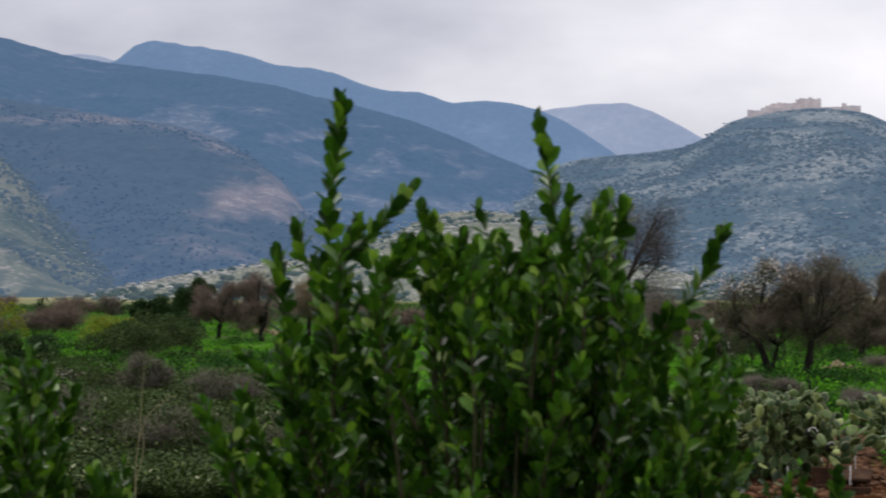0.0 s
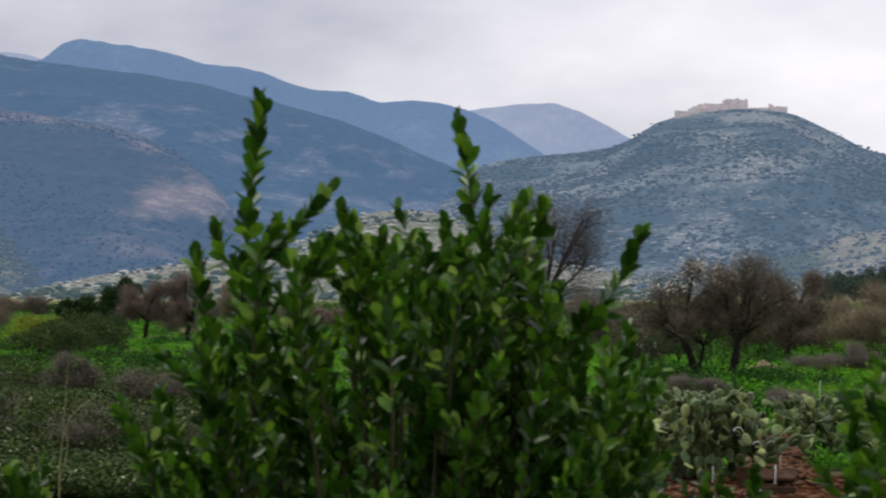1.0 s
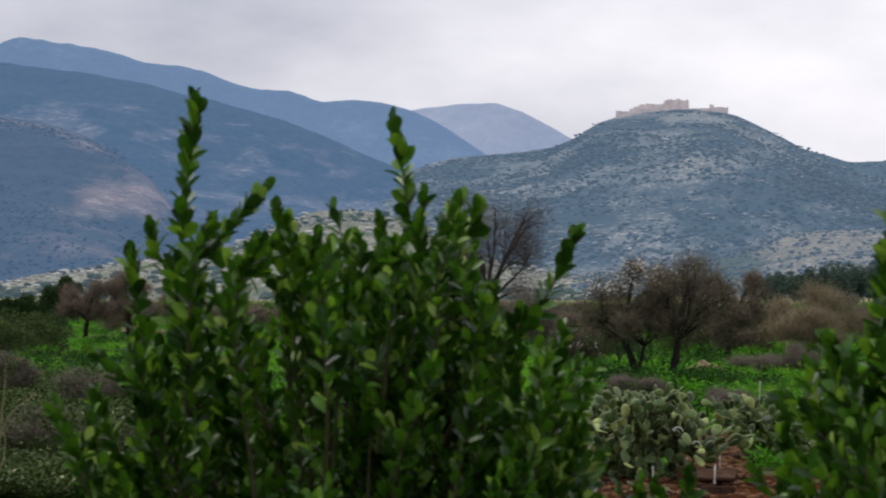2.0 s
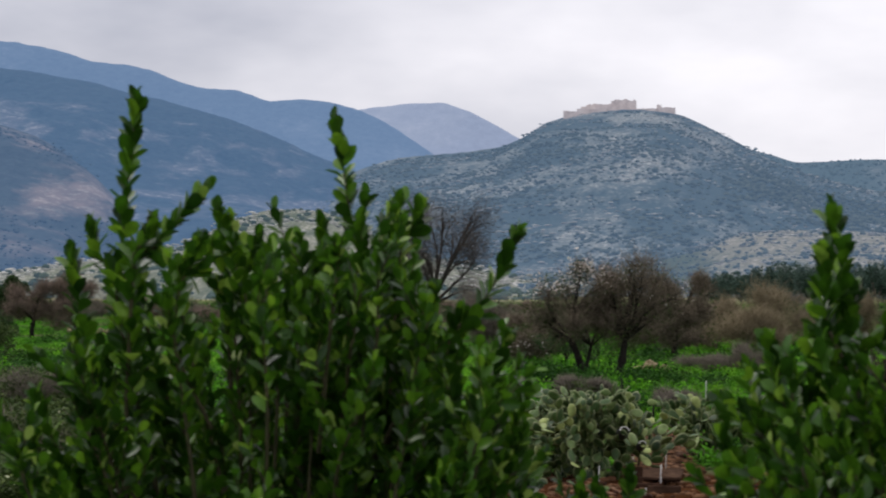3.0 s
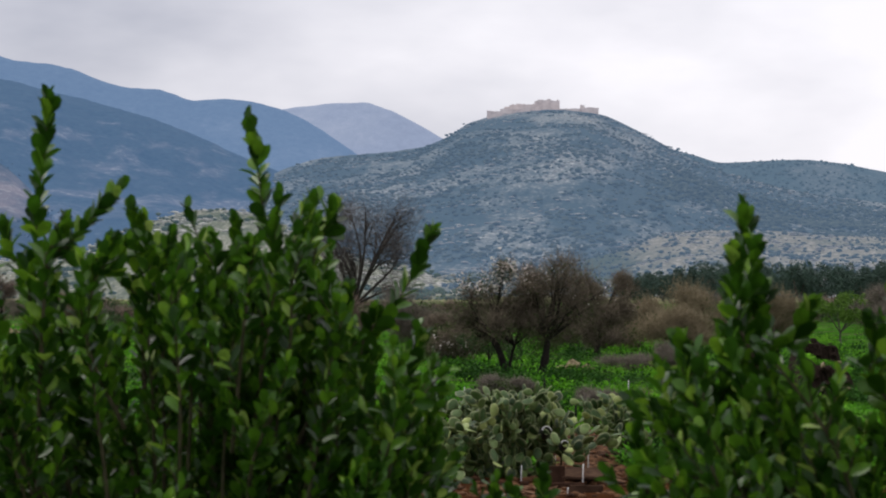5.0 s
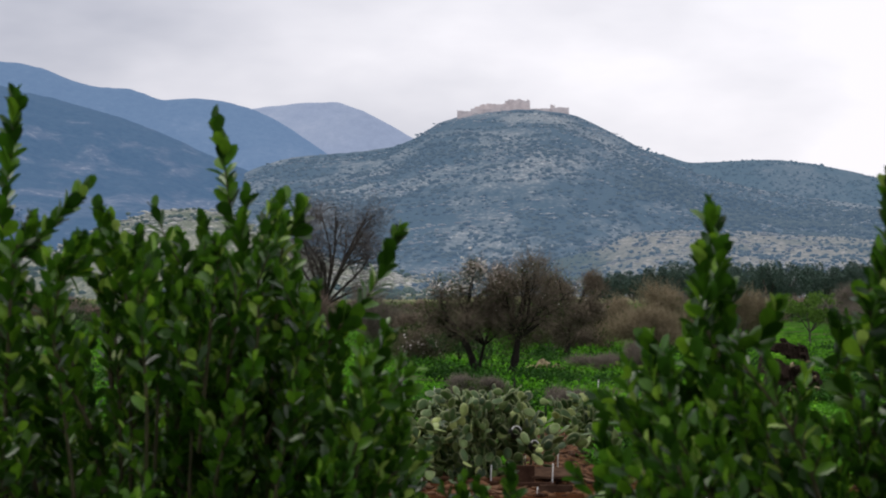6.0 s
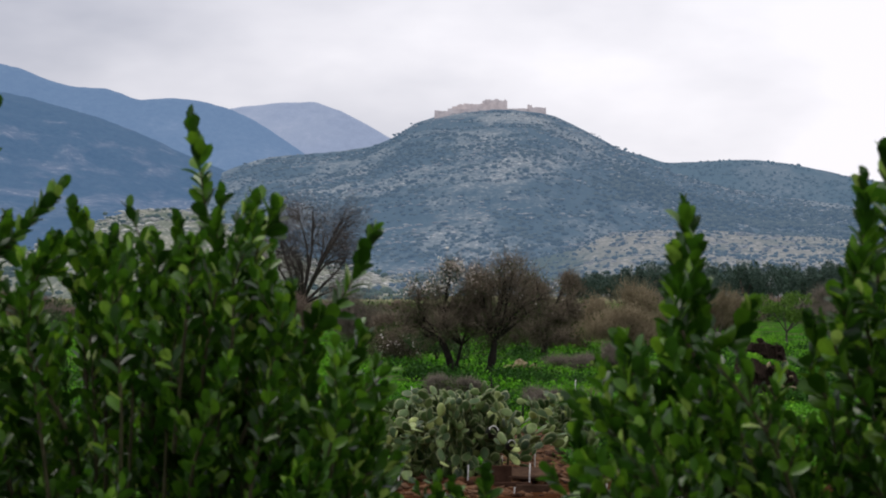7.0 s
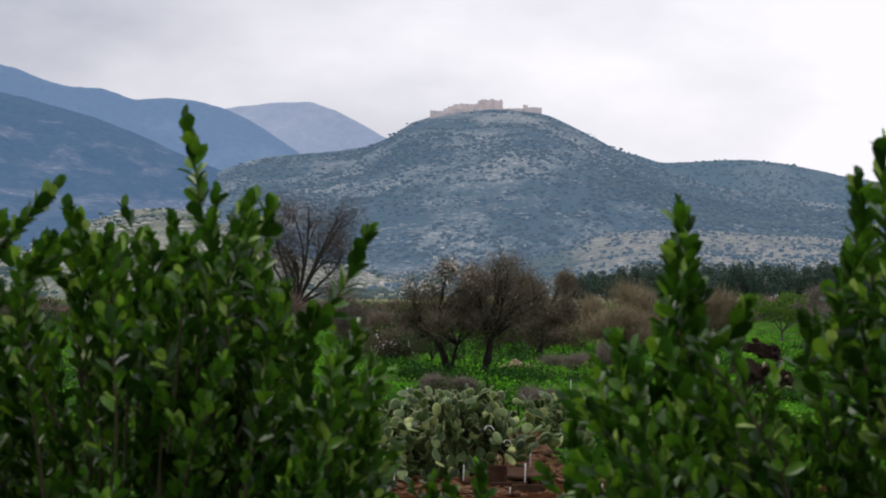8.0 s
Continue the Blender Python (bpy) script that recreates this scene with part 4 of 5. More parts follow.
plant("bare_tree", "tall bare tree with a wide crown of fine branches", "tree", (-10.4, 150, 9.7), 7.4, 207, None, 0, 0.1, dim_twig, 10500, 0.75, thin_bark,
      (((-11.1, 150), (-10.95, 2.3), 0.15),), 0.22, 16, twig_w=0.011)
for i, (top, w, mat, tw, label) in enumerate([
        ((-4.487, 120, 2.063), 2.84, dull_leaf, brown_twig, "dark brown thicket under the almond trees"),
        ((1.775, 135, 1.895), 4.36, dull_leaf, brown_twig, "dark brown thicket under the almond trees"),
        ((-11.167, 135, 3.618), 4.36, dull_leaf, rust_twig, "reddish brown leafless thicket"),
        ((-6.751, 140, 3.479), 4.52, dull_leaf, grey_twig, "dull brown leafless shrub thicket"),
        ((4.998, 140, 2.894), 3.31, dull_leaf, tan_twig, "light brown leafless shrub"),
        ((8.574, 150, 3.404), 4.84, dull_leaf, tan_twig, "light brown leafless shrub with fine twigs"),
        ((6.271, 135, 2.337), 4.36, dull_leaf, tan_twig, "light brown leafless shrub"),
        ((14.528, 170, 3.69), 3.29, dull_leaf, tan_twig, "rounded brown leafless tree"),
        ((25.145, 200, 3.22), 5.17, dull_leaf, grey_twig, "purple brown leafless shrub"),
        ((3.5, 104, 0.792), 2.91, dull_leaf, grey_twig, "low grey brown leafless shrub"),
        ((4.951, 104, 1.107), 1.79, dull_leaf, grey_twig, "low grey brown leafless shrub"),
        ((1.455, 71, 0.703), 1.22, dull_leaf, grey_twig, "small grey twiggy shrub in the grass"),
        ((-1.375, 82, 0.616), 1.76, dull_leaf, grey_twig, "small grey twiggy shrub in the grass")]):
    small = top[1] < 115
    plant("shrub", label, "shrub", top, w, 220 + i, mat, 500 if small else 3400 if i < 2 else 900, 0.07 if small else 0.11, tw, 5000 if small else 8500, 0.25 if small else 0.45, grey_bark,
          base_h=0.02, limbs=5, group="leafless shrubs", twig_w=0.012 if small else 0.018)
plant("bush", "dark green bush under the almond trees", "bush", (-2.421, 114, 2.751), 2.94, 245, dark_leaf, 4200, 0.12, grey_twig, 600, 0.4, dark_bark, base_h=0.02, limbs=4)
plant("shrub", "dark shrub dotted with pale blossom", "shrub", (-4.336, 116, 2.061), 2.75, 246, dull_leaf, 1500, 0.1, brown_twig, 3000, 0.4, dark_bark, base_h=0.02, limbs=4,
      extra=(blossom, 160, 0.12, 0.1))
plant("green_tree", "small bright green leafy tree", "tree", (16.779, 150, 3.255), 3.9, 250, bright_leaf, 9000, 0.12, None, 0, 0.4, grey_bark, base_h=0.2)
for i, (top, w, mat, n, size, label) in enumerate([
        ((-47.337, 200, 4.764), 4.09, dark_leaf, 15000, 0.18, "round dark green evergreen tree"),
        ((-53.356, 210, 2.895), 3.84, dark_leaf, 12000, 0.18, "rounded dark green bush"),
        ((-68.538, 230, 2.71), 1.49, dark_leaf, 800, 0.22, "small dark green tree"),
        ((-40.606, 150, 2.046), 4.2, yellow_leaf, 2200, 0.14, "yellow green leafy bush in the field"),
        ((-53.007, 170, 2.733), 2.93, yellow_leaf, 1400, 0.16, "yellow green leafy bush in the field"),
        ((-35.204, 140, 2.0), 5.6, olive_leaf, 9000, 0.13, "low olive green thicket"),
        ((-31.0, 120, 1.85), 5.6, olive_leaf, 9000, 0.12, "low olive green thicket"),
        ((-33.176, 110, 1.6), 2.8, dark_leaf, 5200, 0.12, "dark green bush in the weeds"),
        ((-35.197, 110, 1.904), 3.0, olive_leaf, 5200, 0.12, "olive green bush in the weeds"),
        ((-24.191, 84, 1.255), 4.7, dull_leaf, 5200, 0.085, "low brownish green scrub with pale leaves"),
        ((-18.525, 60, 1.629), 3.62, dull_leaf, 6500, 0.07, "brownish green scrub with pale leaf tips"),
        ((-14.826, 54, 1.341), 3.02, dull_leaf, 6500, 0.06, "brownish green scrub with pale leaf tips"),
        ((-12.514, 52, 0.911), 3.13, dull_leaf, 6500, 0.06, "brownish green scrub with pale leaf tips"),
        ((-10.301, 52, 0.862), 2.91, dull_leaf, 6000, 0.06, "brownish green scrub with pale leaf tips"),
        ((-2.833, 62, 1.022), 1.47, olive_leaf, 3200, 0.07, "dull green shrub beside the cacti")]):
    plant("bush", label, "bush", top, w, 260 + i, mat, n, size, grey_twig if top[1] < 90 else None, 900 if top[1] < 90 else 0, 0.3, grey_bark, base_h=0.02, limbs=4, group="bushes in the field", deep=w * 0.7,
          extra=(blossom, 140, 0.07, 0.45) if "pale leaves" in label else None)
for i, (top, w, tw, label) in enumerate([
        ((-37.464, 165, 3.811), 4.08, rust_twig, "broad leafless brown tree on the field's edge"),
        ((-34.615, 165, 4.598), 3.91, rust_twig, "broad leafless brown tree on the field's edge"),
        ((-33.589, 175, 4.269), 3.39, tan_twig, "ochre brown leafless tree"),
        ((-55.755, 190, 2.424), 4.7, rust_twig, "purple brown leafless shrub"),
        ((-20.914, 82, 1.31), 1.68, grey_twig, "small brown twiggy shrub in scrub"),
        ((-16.793, 74, 0.956), 2.71, grey_twig, "grey brown twiggy shrub in the weeds")]):
    plant("brown_tree" if i < 3 else "shrub", label, "tree" if i < 3 else "shrub", top, w, 290 + i, dull_leaf, 400 if i < 4 else 3200, 0.1 if i < 4 else 0.07, tw, 7000 if i < 4 else 3000, 0.45 if i < 4 else 0.28, dark_bark,
          (((top[0], top[1]), (top[0] + 0.1, land(top[0], top[1]) + 1.3), 0.16),) if i < 3 else (), 0.22 if i < 3 else 0.02, 7,
          group="leafless trees", twig_w=0.02 if i < 4 else 0.012)
# the belt of thickets between field and valley
r_belt = np.random.default_rng(41)
for i in range(92):
    az = -330 + 490 * (i + r_belt.uniform(-0.4, 0.4)) / 91
    dd = r_belt.uniform(165, 330)
    tall = r_belt.uniform(1.3, 2.6)
    kind = int(r_belt.integers(0, 4))
    top = (dd * az / 1000, dd, float(land(dd * az / 1000, dd)) + tall)
    plant("thicket", ("dull olive green thicket at the field's edge", "brown leafless thicket at the field's edge", "dark green thicket at the field's edge",
                      "grey brown thicket at the field's edge")[kind], "thicket", top, r_belt.uniform(3.5, 7.5), 600 + i, (olive_leaf, dull_leaf, dark_leaf, dull_leaf)[kind],
          (1500, 500, 1500, 500)[kind], 0.2, (None, rust_twig, None, grey_twig)[kind], (0, 2600, 0, 2600)[kind], 0.5, grey_bark, base_h=0.0, limbs=4, group="thickets", twig_w=0.03)
# pine wood beyond the field
r_wood = np.random.default_rng(31)
wood_tops = [(31.2, 2.8), (41.9, 4.9), (52.6, 7.5), (67.7, 9.7), (84.8, 10.4), (102, 9.3), (119.1, 8.5), (136.3, 9.3), (153.4, 10.9), (174.8, 12)]
for i in range(56):
    az = wood_tops[0][0] + (wood_tops[-1][0] - wood_tops[0][0]) * (i + r_wood.uniform(-0.4, 0.4)) / 55
    el = np.interp(az, [q[0] for q in wood_tops], [q[1] for q in wood_tops]) + 0.9 - r_wood.uniform(0, 2.6)
    dd = 480 + r_wood.uniform(-40, 40)
    plant("pine_tree", "dark bluish green pine in the wood", "tree", (dd * az / 1000, dd, EYE_Z + dd * el / 1000), 6.4 * r_wood.uniform(0.8, 1.2), 320 + i,
          pine_leaf, 3600, 0.34, None, 0, 0.5, grey_bark, base_h=0.0, limbs=3, group="pine wood", twig_w=0.03)


# ---- cacti ----
def pad_mesh(seed):
    """One flat thick cactus pad, 1 long, growing along y from its foot."""
    bm = bmesh.new()
    rings = []
    for v, w, t in ((0.0, 0.06, 0.04), (0.15, 0.22, 0.055), (0.45, 0.37, 0.06), (0.75, 0.35, 0.055), (0.93, 0.21, 0.04)):
        rings.append([bm.verts.new((w * math.cos(a), v, t * math.sin(a) + 0.03 * math.sin(v * 3 + seed))) for a in np.linspace(0, 2 * math.pi, 8, endpoint=False)])
    for a, b in zip(rings, rings[1:]):
        for j in range(8):
            k = (j + 1) % 8
            bm.faces.new((a[j], b[j], b[k], a[k]))
    tip = bm.verts.new((0, 1, 0.03 * math.sin(3 + seed)))
    for j in range(8):
        bm.faces.new((rings[-1][j], tip, rings[-1][(j + 1) % 8]))
    bm.faces.new(rings[0])
    bmesh.ops.recalc_face_normals(bm, faces=bm.faces)
    for fc in bm.faces:
        fc.smooth = True
    me = bpy.data.meshes.new("pad")
    bm.to_mesh(me)
    bm.free()
    return me


def cactus_mat():
    m, n, l, b = mat_base("cactus_skin", 0.55, 0.35)
    # darkest and palest stops put shaded gaps and highlights into the pads' tones
    r = ramp(n, [(0, (0.014, 0.036, 0.008)), (0.45, (0.06, 0.115, 0.03)), (0.85, (0.17, 0.245, 0.072)), (1, (0.42, 0.49, 0.16))])
    l.new(n.new("ShaderNodeObjectInfo").outputs["Random"], r.inputs[0])
    nz = noise_node(n, l, 9, 4)
    dirt = ramp(n, [(0.3, (0.65, 0.65, 0.6)), (0.7, (1.2, 1.2, 1.2))])
    l.new(nz.outputs[0], dirt.inputs[0])
    # the rim of a pad is paler and yellower than its faces
    tc = n.new("ShaderNodeTexCoord")
    mp = n.new("ShaderNodeMapping")
    mp.inputs["Location"].default_value = (0, -1.04, 0)
    mp.inputs["Scale"].default_value = (2.9, 2.0, 0)
    ln = n.new("ShaderNodeVectorMath")
    ln.operation = "LENGTH"
    l.new(tc.outputs["Object"], mp.inputs[0])
    l.new(mp.outputs[0], ln.inputs[0])
    rim = ramp(n, [(0.72, (0, 0, 0)), (0.97, (1, 1, 1))])
    l.new(ln.outputs["Value"], rim.inputs[0])
    face = mixer(n, l, 1.0, r.outputs[0], dirt.outputs[0], "MULTIPLY")
    edge = mixer(n, l, 0.4, face, (0.40, 0.40, 0.20))
    l.new(mixer(n, l, rim.outputs[0], face, edge), b.inputs["Base Color"])
    spots = noise_node(n, l, 45, 2)
    bump(n, l, b, spots.outputs[0], 0.5, 0.01)
    return m


skin = cactus_mat()
pads = [pad_mesh(i) for i in range(3)]
for me in pads:
    me.materials.append(skin)


def cactus(place, height, seed, count, label):
    """A prickly pear: pads that grow out of pads."""
    r = np.random.default_rng(seed)
    x, y = place
    z = float(land(x, y))
    ob = thing("prickly_pear_cactus", (x, y, z), label, "cactus", "prickly pear clump")
    queue = [(np.array((x + r.normal() * 0.2, y + r.normal() * 0.16, z - 0.03)), unit(np.array((r.normal() * 0.35, r.normal() * 0.35, 1.0))), 0) for _ in range(9)]
    made = 0
    while queue and made < count * 2.6:
        p, d, level = queue.pop(int(len(queue) * r.uniform(0, 1) ** 0.45 * 0.999))
        size = r.uniform(0.18, 0.32) * (1.1 if level == 0 else 0.95)
        face = unit(r.normal(size=3) * np.array((1.0, 1.0, 0.6)))
        ax = frames_along(d[None], face[None])[0]
        leaf = piece("pad", pads[int(r.integers(0, 3))], ob)
        leaf.matrix_basis = Matrix(np.vstack([np.hstack([ax * size, p[:, None]]), [0, 0, 0, 1]]).tolist())
        made += 1
        for _ in range(int(r.integers(2, 4))):
            a = r.uniform(-1.1, 1.1)
            rim = p + size * (ax[:, 1] * (0.5 + 0.46 * math.cos(a)) + ax[:, 0] * 0.33 * math.sin(a))
            nd = unit(ax[:, 1] * math.cos(a) + ax[:, 0] * math.sin(a) + r.normal(size=3) * 0.35 + np.array((0, 0, 0.25)))
            if rim[2] + nd[2] * 0.26 < z + height and rim[2] > z + 0.05:
                queue.append((rim, nd, level + 1))
    return ob


for i, (px, h, n) in enumerate([((-1.525, 47.5, -0.132), 1.05, 34), ((-1.232, 48, -0.17), 1.45, 46), ((-0.845, 47.2, -0.108), 1.6, 52), ((-0.509, 48, -0.168), 1.6, 55), ((-0.156, 47.4, -0.121), 1.65, 52),
                                ((0.192, 47.8, -0.15), 1.25, 36), ((-0.352, 49, -0.244), 1.72, 50), ((-1.02, 49.2, -0.261), 1.5, 44), ((-1.36, 50, -0.215), 1.4, 30)]):
    cactus(px[:2], h, 400 + i, n, "grey green prickly pear with flat pads on red soil")
for i, (px, h, n) in enumerate([((1.574, 53, 0.139), 1.1, 36), ((2.011, 52.5, 0.172), 1.4, 46), ((2.484, 53, 0.141), 1.5, 46), ((2.912, 52.5, 0.174), 1.4, 40)]):
    cactus(px[:2], h, 430 + i, n, "grey green prickly pear partly hidden behind laurel")


# ---- stones, earth, boards and stakes ----
def stone_mat(name, a, b2):
    m, n, l, b = mat_base(name, 1.0, 0.03)
    nz = noise_node(n, l, 5, 5, 0.65)
    r = ramp(n, [(0.3, a), (0.7, b2)])
    l.new(nz.outputs[0], r.inputs[0])
    l.new(r.outputs[0], b.inputs["Base Color"])
    bump(n, l, b, nz.outputs[0], 0.6, 0.04)
    return m


def lump(seed, squash=0.7, sub=2):
    bm = bmesh.new()
    bmesh.ops.create_icosphere(bm, subdivisions=sub, radius=1)
    for v in bm.verts:
        n3 = noise.noise(v.co * 1.3 + Vector((seed * 7.1, 0, 0)))
        n4 = noise.noise(v.co * 3.1 + Vector((0, seed * 3.7, 0)))
        v.co *= 1 + 0.45 * n3 + 0.18 * n4
        v.co.z *= squash
    return bm


tan_stone = stone_mat("tan_limestone", (0.16, 0.12, 0.065), (0.42, 0.35, 0.22))
red_earth = stone_mat("red_brown_earth", (0.010, 0.0075, 0.006), (0.05, 0.034, 0.026))
dark_wood = stone_mat("weathered_board", (0.022, 0.012, 0.008), (0.085, 0.046, 0.03))
pale_wood = stone_mat("pale_board", (0.035, 0.02, 0.013), (0.11, 0.066, 0.043))
white_paint, wn2, wl2, wb2 = mat_base("white_plastic", 0.5, 0.4)
w_n = noise_node(wn2, wl2, 30, 3)
w_r = ramp(wn2, [(0.3, (0.42, 0.4, 0.36)), (0.7, (0.72, 0.71, 0.68))])
wl2.new(w_n.outputs[0], w_r.inputs[0])
wl2.new(w_r.outputs[0], wb2.inputs["Base Color"])

stone_meshes = []
for i in range(4):
    bm = lump(i, 0.65, 1)
    me = bpy.data.meshes.new("stone")
    bm.to_mesh(me)
    bm.free()
    me.materials.append(tan_stone)
    stone_meshes.append(me)
clay_stone = stone_mat("reddish_field_stone", (0.07, 0.034, 0.018), (0.24, 0.145, 0.09))
rubble_meshes = []
for me in stone_meshes:
    red = me.copy()
    red.materials[0] = clay_stone
    rubble_meshes.append(red)
bank_stones = []
for me in stone_meshes:
    dark = me.copy()
    dark.materials[0] = red_earth
    bank_stones.append(dark)
r_st = np.random.default_rng(77)
heap_at = (1.19, 107.58)
heap = thing("stone_heap", (*heap_at, float(land(*heap_at))), "small heap of tan field stones in the grass", "stones")
for i in range(26):
    o = piece("stone", stone_meshes[i % 4], heap)
    dx, dy = r_st.normal() * 0.48, r_st.normal() * 0.5
    s = r_st.uniform(0.08, 0.17)
    o.matrix_basis = Matrix.LocRotScale((heap_at[0] + dx, heap_at[1] + dy, heap.location.z + s * 0.4 + max(0, 0.3 - abs(dx) * 0.4)), Euler((r_st.uniform(0, 1), r_st.uniform(0, 1), r_st.uniform(0, 6))), (s * 1.3, s, s))

for x, y in ((-39.89, 190.75), (-36.57, 182.02)):
    copy_thing(heap, pose(x, y, float(land(x, y)), 0, 0, 70))

r_rub = np.random.default_rng(79)
for label, x0, x1, y0, y1, n in (("flat reddish stones strewn along the bare soil lane", 0.35, 1.35, 46.5, 62, 70), ("reddish stones along the foot of the garden bed", -2.0, 0.4, 43.8, 45.6, 34)):
    mid = ((x0 + x1) / 2, (y0 + y1) / 2)
    rubble = thing("stone_rubble", (*mid, float(land(*mid))), label, "stones")
    for i in range(n):
        x, y, w = r_rub.uniform(x0, x1), r_rub.uniform(y0, y1), r_rub.uniform(0.04, 0.13)
        o = piece("stone", rubble_meshes[i % 4], rubble)
        o.matrix_basis = Matrix.LocRotScale((x, y, float(land(x, y)) + w * 0.15), Euler((r_rub.normal() * 0.15, r_rub.normal() * 0.15, r_rub.uniform(0, 6))), (w * 1.5, w * 1.2, w * 0.6))


def earth_bank(x0, x1, y, top_l, top_r, deep, seed, label):
    """A broken-off edge of the field: a steep bare face with stones in it, and turf on the shelf behind."""
    r = np.random.default_rng(seed)
    mid = (x0 + x1) / 2
    gz = float(land(mid, y))
    ob = thing("earth_bank", (mid, y, gz), label, "bank")
    nu, profile = 44, [(-0.45, 0.0), (-0.3, 0.12), (-0.22, 0.3), (-0.12, 0.5), (-0.1, 0.7), (0.0, 0.88), (0.05, 0.97), (0.25, 1.0), (0.8, 1.02), (deep * 0.6, 1.0), (deep, 0.95), (deep + 0.6, 0.3), (deep + 0.9, -0.1)]
    u = np.linspace(0, 1, nu)
    end = np.clip(np.minimum(u, 1 - u) * 7, 0, 1) ** 0.6
    top = ((top_l + (top_r - top_l) * u + fbm(u * 9, u * 0 + seed, seed, 3) * 0.35) - gz) * end
    V = []
    for k, (dy, v) in enumerate(profile):
        jag = fbm(u * 16, np.full(nu, k * 0.7), seed + 3, 4)
        V.append(np.stack([x0 + (x1 - x0) * u + jag * 0.12, y + dy + jag * 0.5 * (k < 8) + (1 - end) * 0.6, gz - 0.06 + v * top + jag * 0.12 * (0 < k < 7)], 1))
    idx = np.arange(len(profile) * nu).reshape(len(profile), nu)
    F = np.stack([idx[:-1, :-1], idx[:-1, 1:], idx[1:, 1:], idx[1:, :-1]], -1).reshape(-1, 4)
    piece("earth", np_mesh("earth", np.concatenate(V), F, red_earth, False), ob, "bare dark earth face")
    for i in range(16):
        k = r.uniform(0.05, 0.95)
        o = piece("stone", (bank_stones if i % 3 else stone_meshes)[i % 4], ob)
        w = r.uniform(0.05, 0.14)
        hgt = float(np.interp(k, u, top))
        o.matrix_basis = Matrix.LocRotScale((x0 + (x1 - x0) * k, y - 0.2 + r.normal() * 0.05, gz + hgt * r.uniform(0.1, 1.0)), Euler((r.uniform(0, 1), 0, r.uniform(0, 6))), (w * 1.3, w, w))
    n = int(170 * (x1 - x0))
    k, dy = r.uniform(0.03, 0.97, n), r.uniform(0.05, deep + 0.3, n)
    p = np.stack([x0 + (x1 - x0) * k, y + dy, gz - 0.08 + np.interp(k, u, top)], 1)
    a = r.uniform(0, 6.28, n)
    ax = np.zeros((n, 3, 3))
    ax[:, 0, 0], ax[:, 0, 1], ax[:, 1, 0], ax[:, 1, 1], ax[:, 2, 2] = np.cos(a), -np.sin(a), np.sin(a), np.cos(a), 0.7
    V, F = scatter(*weed_template(seed, 30), p, ax, r.uniform(0.1, 0.32, n))
    piece("turf", np_mesh("turf", V, F, weed_bright, False), ob, "bright green turf", "stuff")


def board(parent, place, w, d, h, mat, turn=0, tilt=0, name="board"):
    bm = bmesh.new()
    bmesh.ops.create_cube(bm, size=1)
    for v in bm.verts:
        v.co = Vector((v.co.x * w, v.co.y * d, v.co.z * h))
    bmesh.ops.bevel(bm, geom=bm.edges[:], offset=min(w, d, h) * 0.18, segments=1, affect="EDGES")
    ob = part(name, bm, mat, parent)
    ob.matrix_basis = pose(*place, tilt, 0, turn)
    return ob


bed_at = (0.379, 45.5, 0.123)
bz = float(land(*bed_at[:2]))
bed = thing("raised_garden_bed", (bed_at[0], bed_at[1], bz), "low garden bed edged with weathered boards in red soil", "garden bed")
board(bed, (0.185, 45.8, bz + 0.17), 0.35, 0.05, 0.36, dark_wood)
board(bed, (0.697, 46.1, bz + 0.2), 0.71, 0.75, 0.05, pale_wood, -6, 9)
# dark board put in for the black hollow under the slab
board(bed, (0.697, 46.3, bz + 0.08), 0.65, 0.05, 0.2, dark_wood)
board(bed, (0.376, 44.9, bz + 0.09), 0.64, 0.06, 0.07, dark_wood, 3)
board(bed, (0.707, 44.3, bz + 0.05), 0.57, 0.06, 0.16, pale_wood, -4)
STAKES = [(-1.607, 45.5, 0.255), (-0.413, 46.5, 0.317), (0.658, 45.2, 0.438), (0.387, 44, 0.121), (1.927, 44, 0.182), (0.193, 48.5, 0.358), (0.798, 48.5, 0.422), (-2.898, 44, 0.15), (2.466, 78, 0.698), (-2.397, 78, 0.486)]
for x, y, z in STAKES:
    gz = float(land(x, y))
    V, F = tube(np.array([(x, y, gz - 0.1), (x + 0.005, y, (gz + z) / 2), (x + 0.012, y, z)]), [0.013, 0.013, 0.012], 8)
    cap = np.array([[16, 17, 18, 19], [16, 19, 20, 23], [20, 21, 22, 23]])
    ob = new("stake", np_mesh("stake", V - np.array((x, y, gz)), np.concatenate([F, cap]), white_paint))
    ob.location = (x, y, gz)
    tagged(ob, "thin white plastic stake in red soil", "stake", "white stakes")

# two dark posts in the grass behind the cacti
for x, y, z in ((-0.011, 72, 0.97), (0.774, 66, 0.672)):
    gz = float(land(x, y))
    path = np.array([(0, 0, -0.1), (0.01, 0, (z - gz) / 2), (0.0, 0, z - gz)])
    V, F = tube(path, [0.03, 0.028, 0.024], 8)
    cap = np.array([[16, 17, 18, 19], [16, 19, 20, 23], [20, 21, 22, 23]])
    ob = new("wooden_post", np_mesh("wooden_post", V, np.concatenate([F, cap]), dark_bark))
    ob.location = (x, y, gz)
    tagged(ob, "thin dark wooden post in the grass", "post", "dark posts")

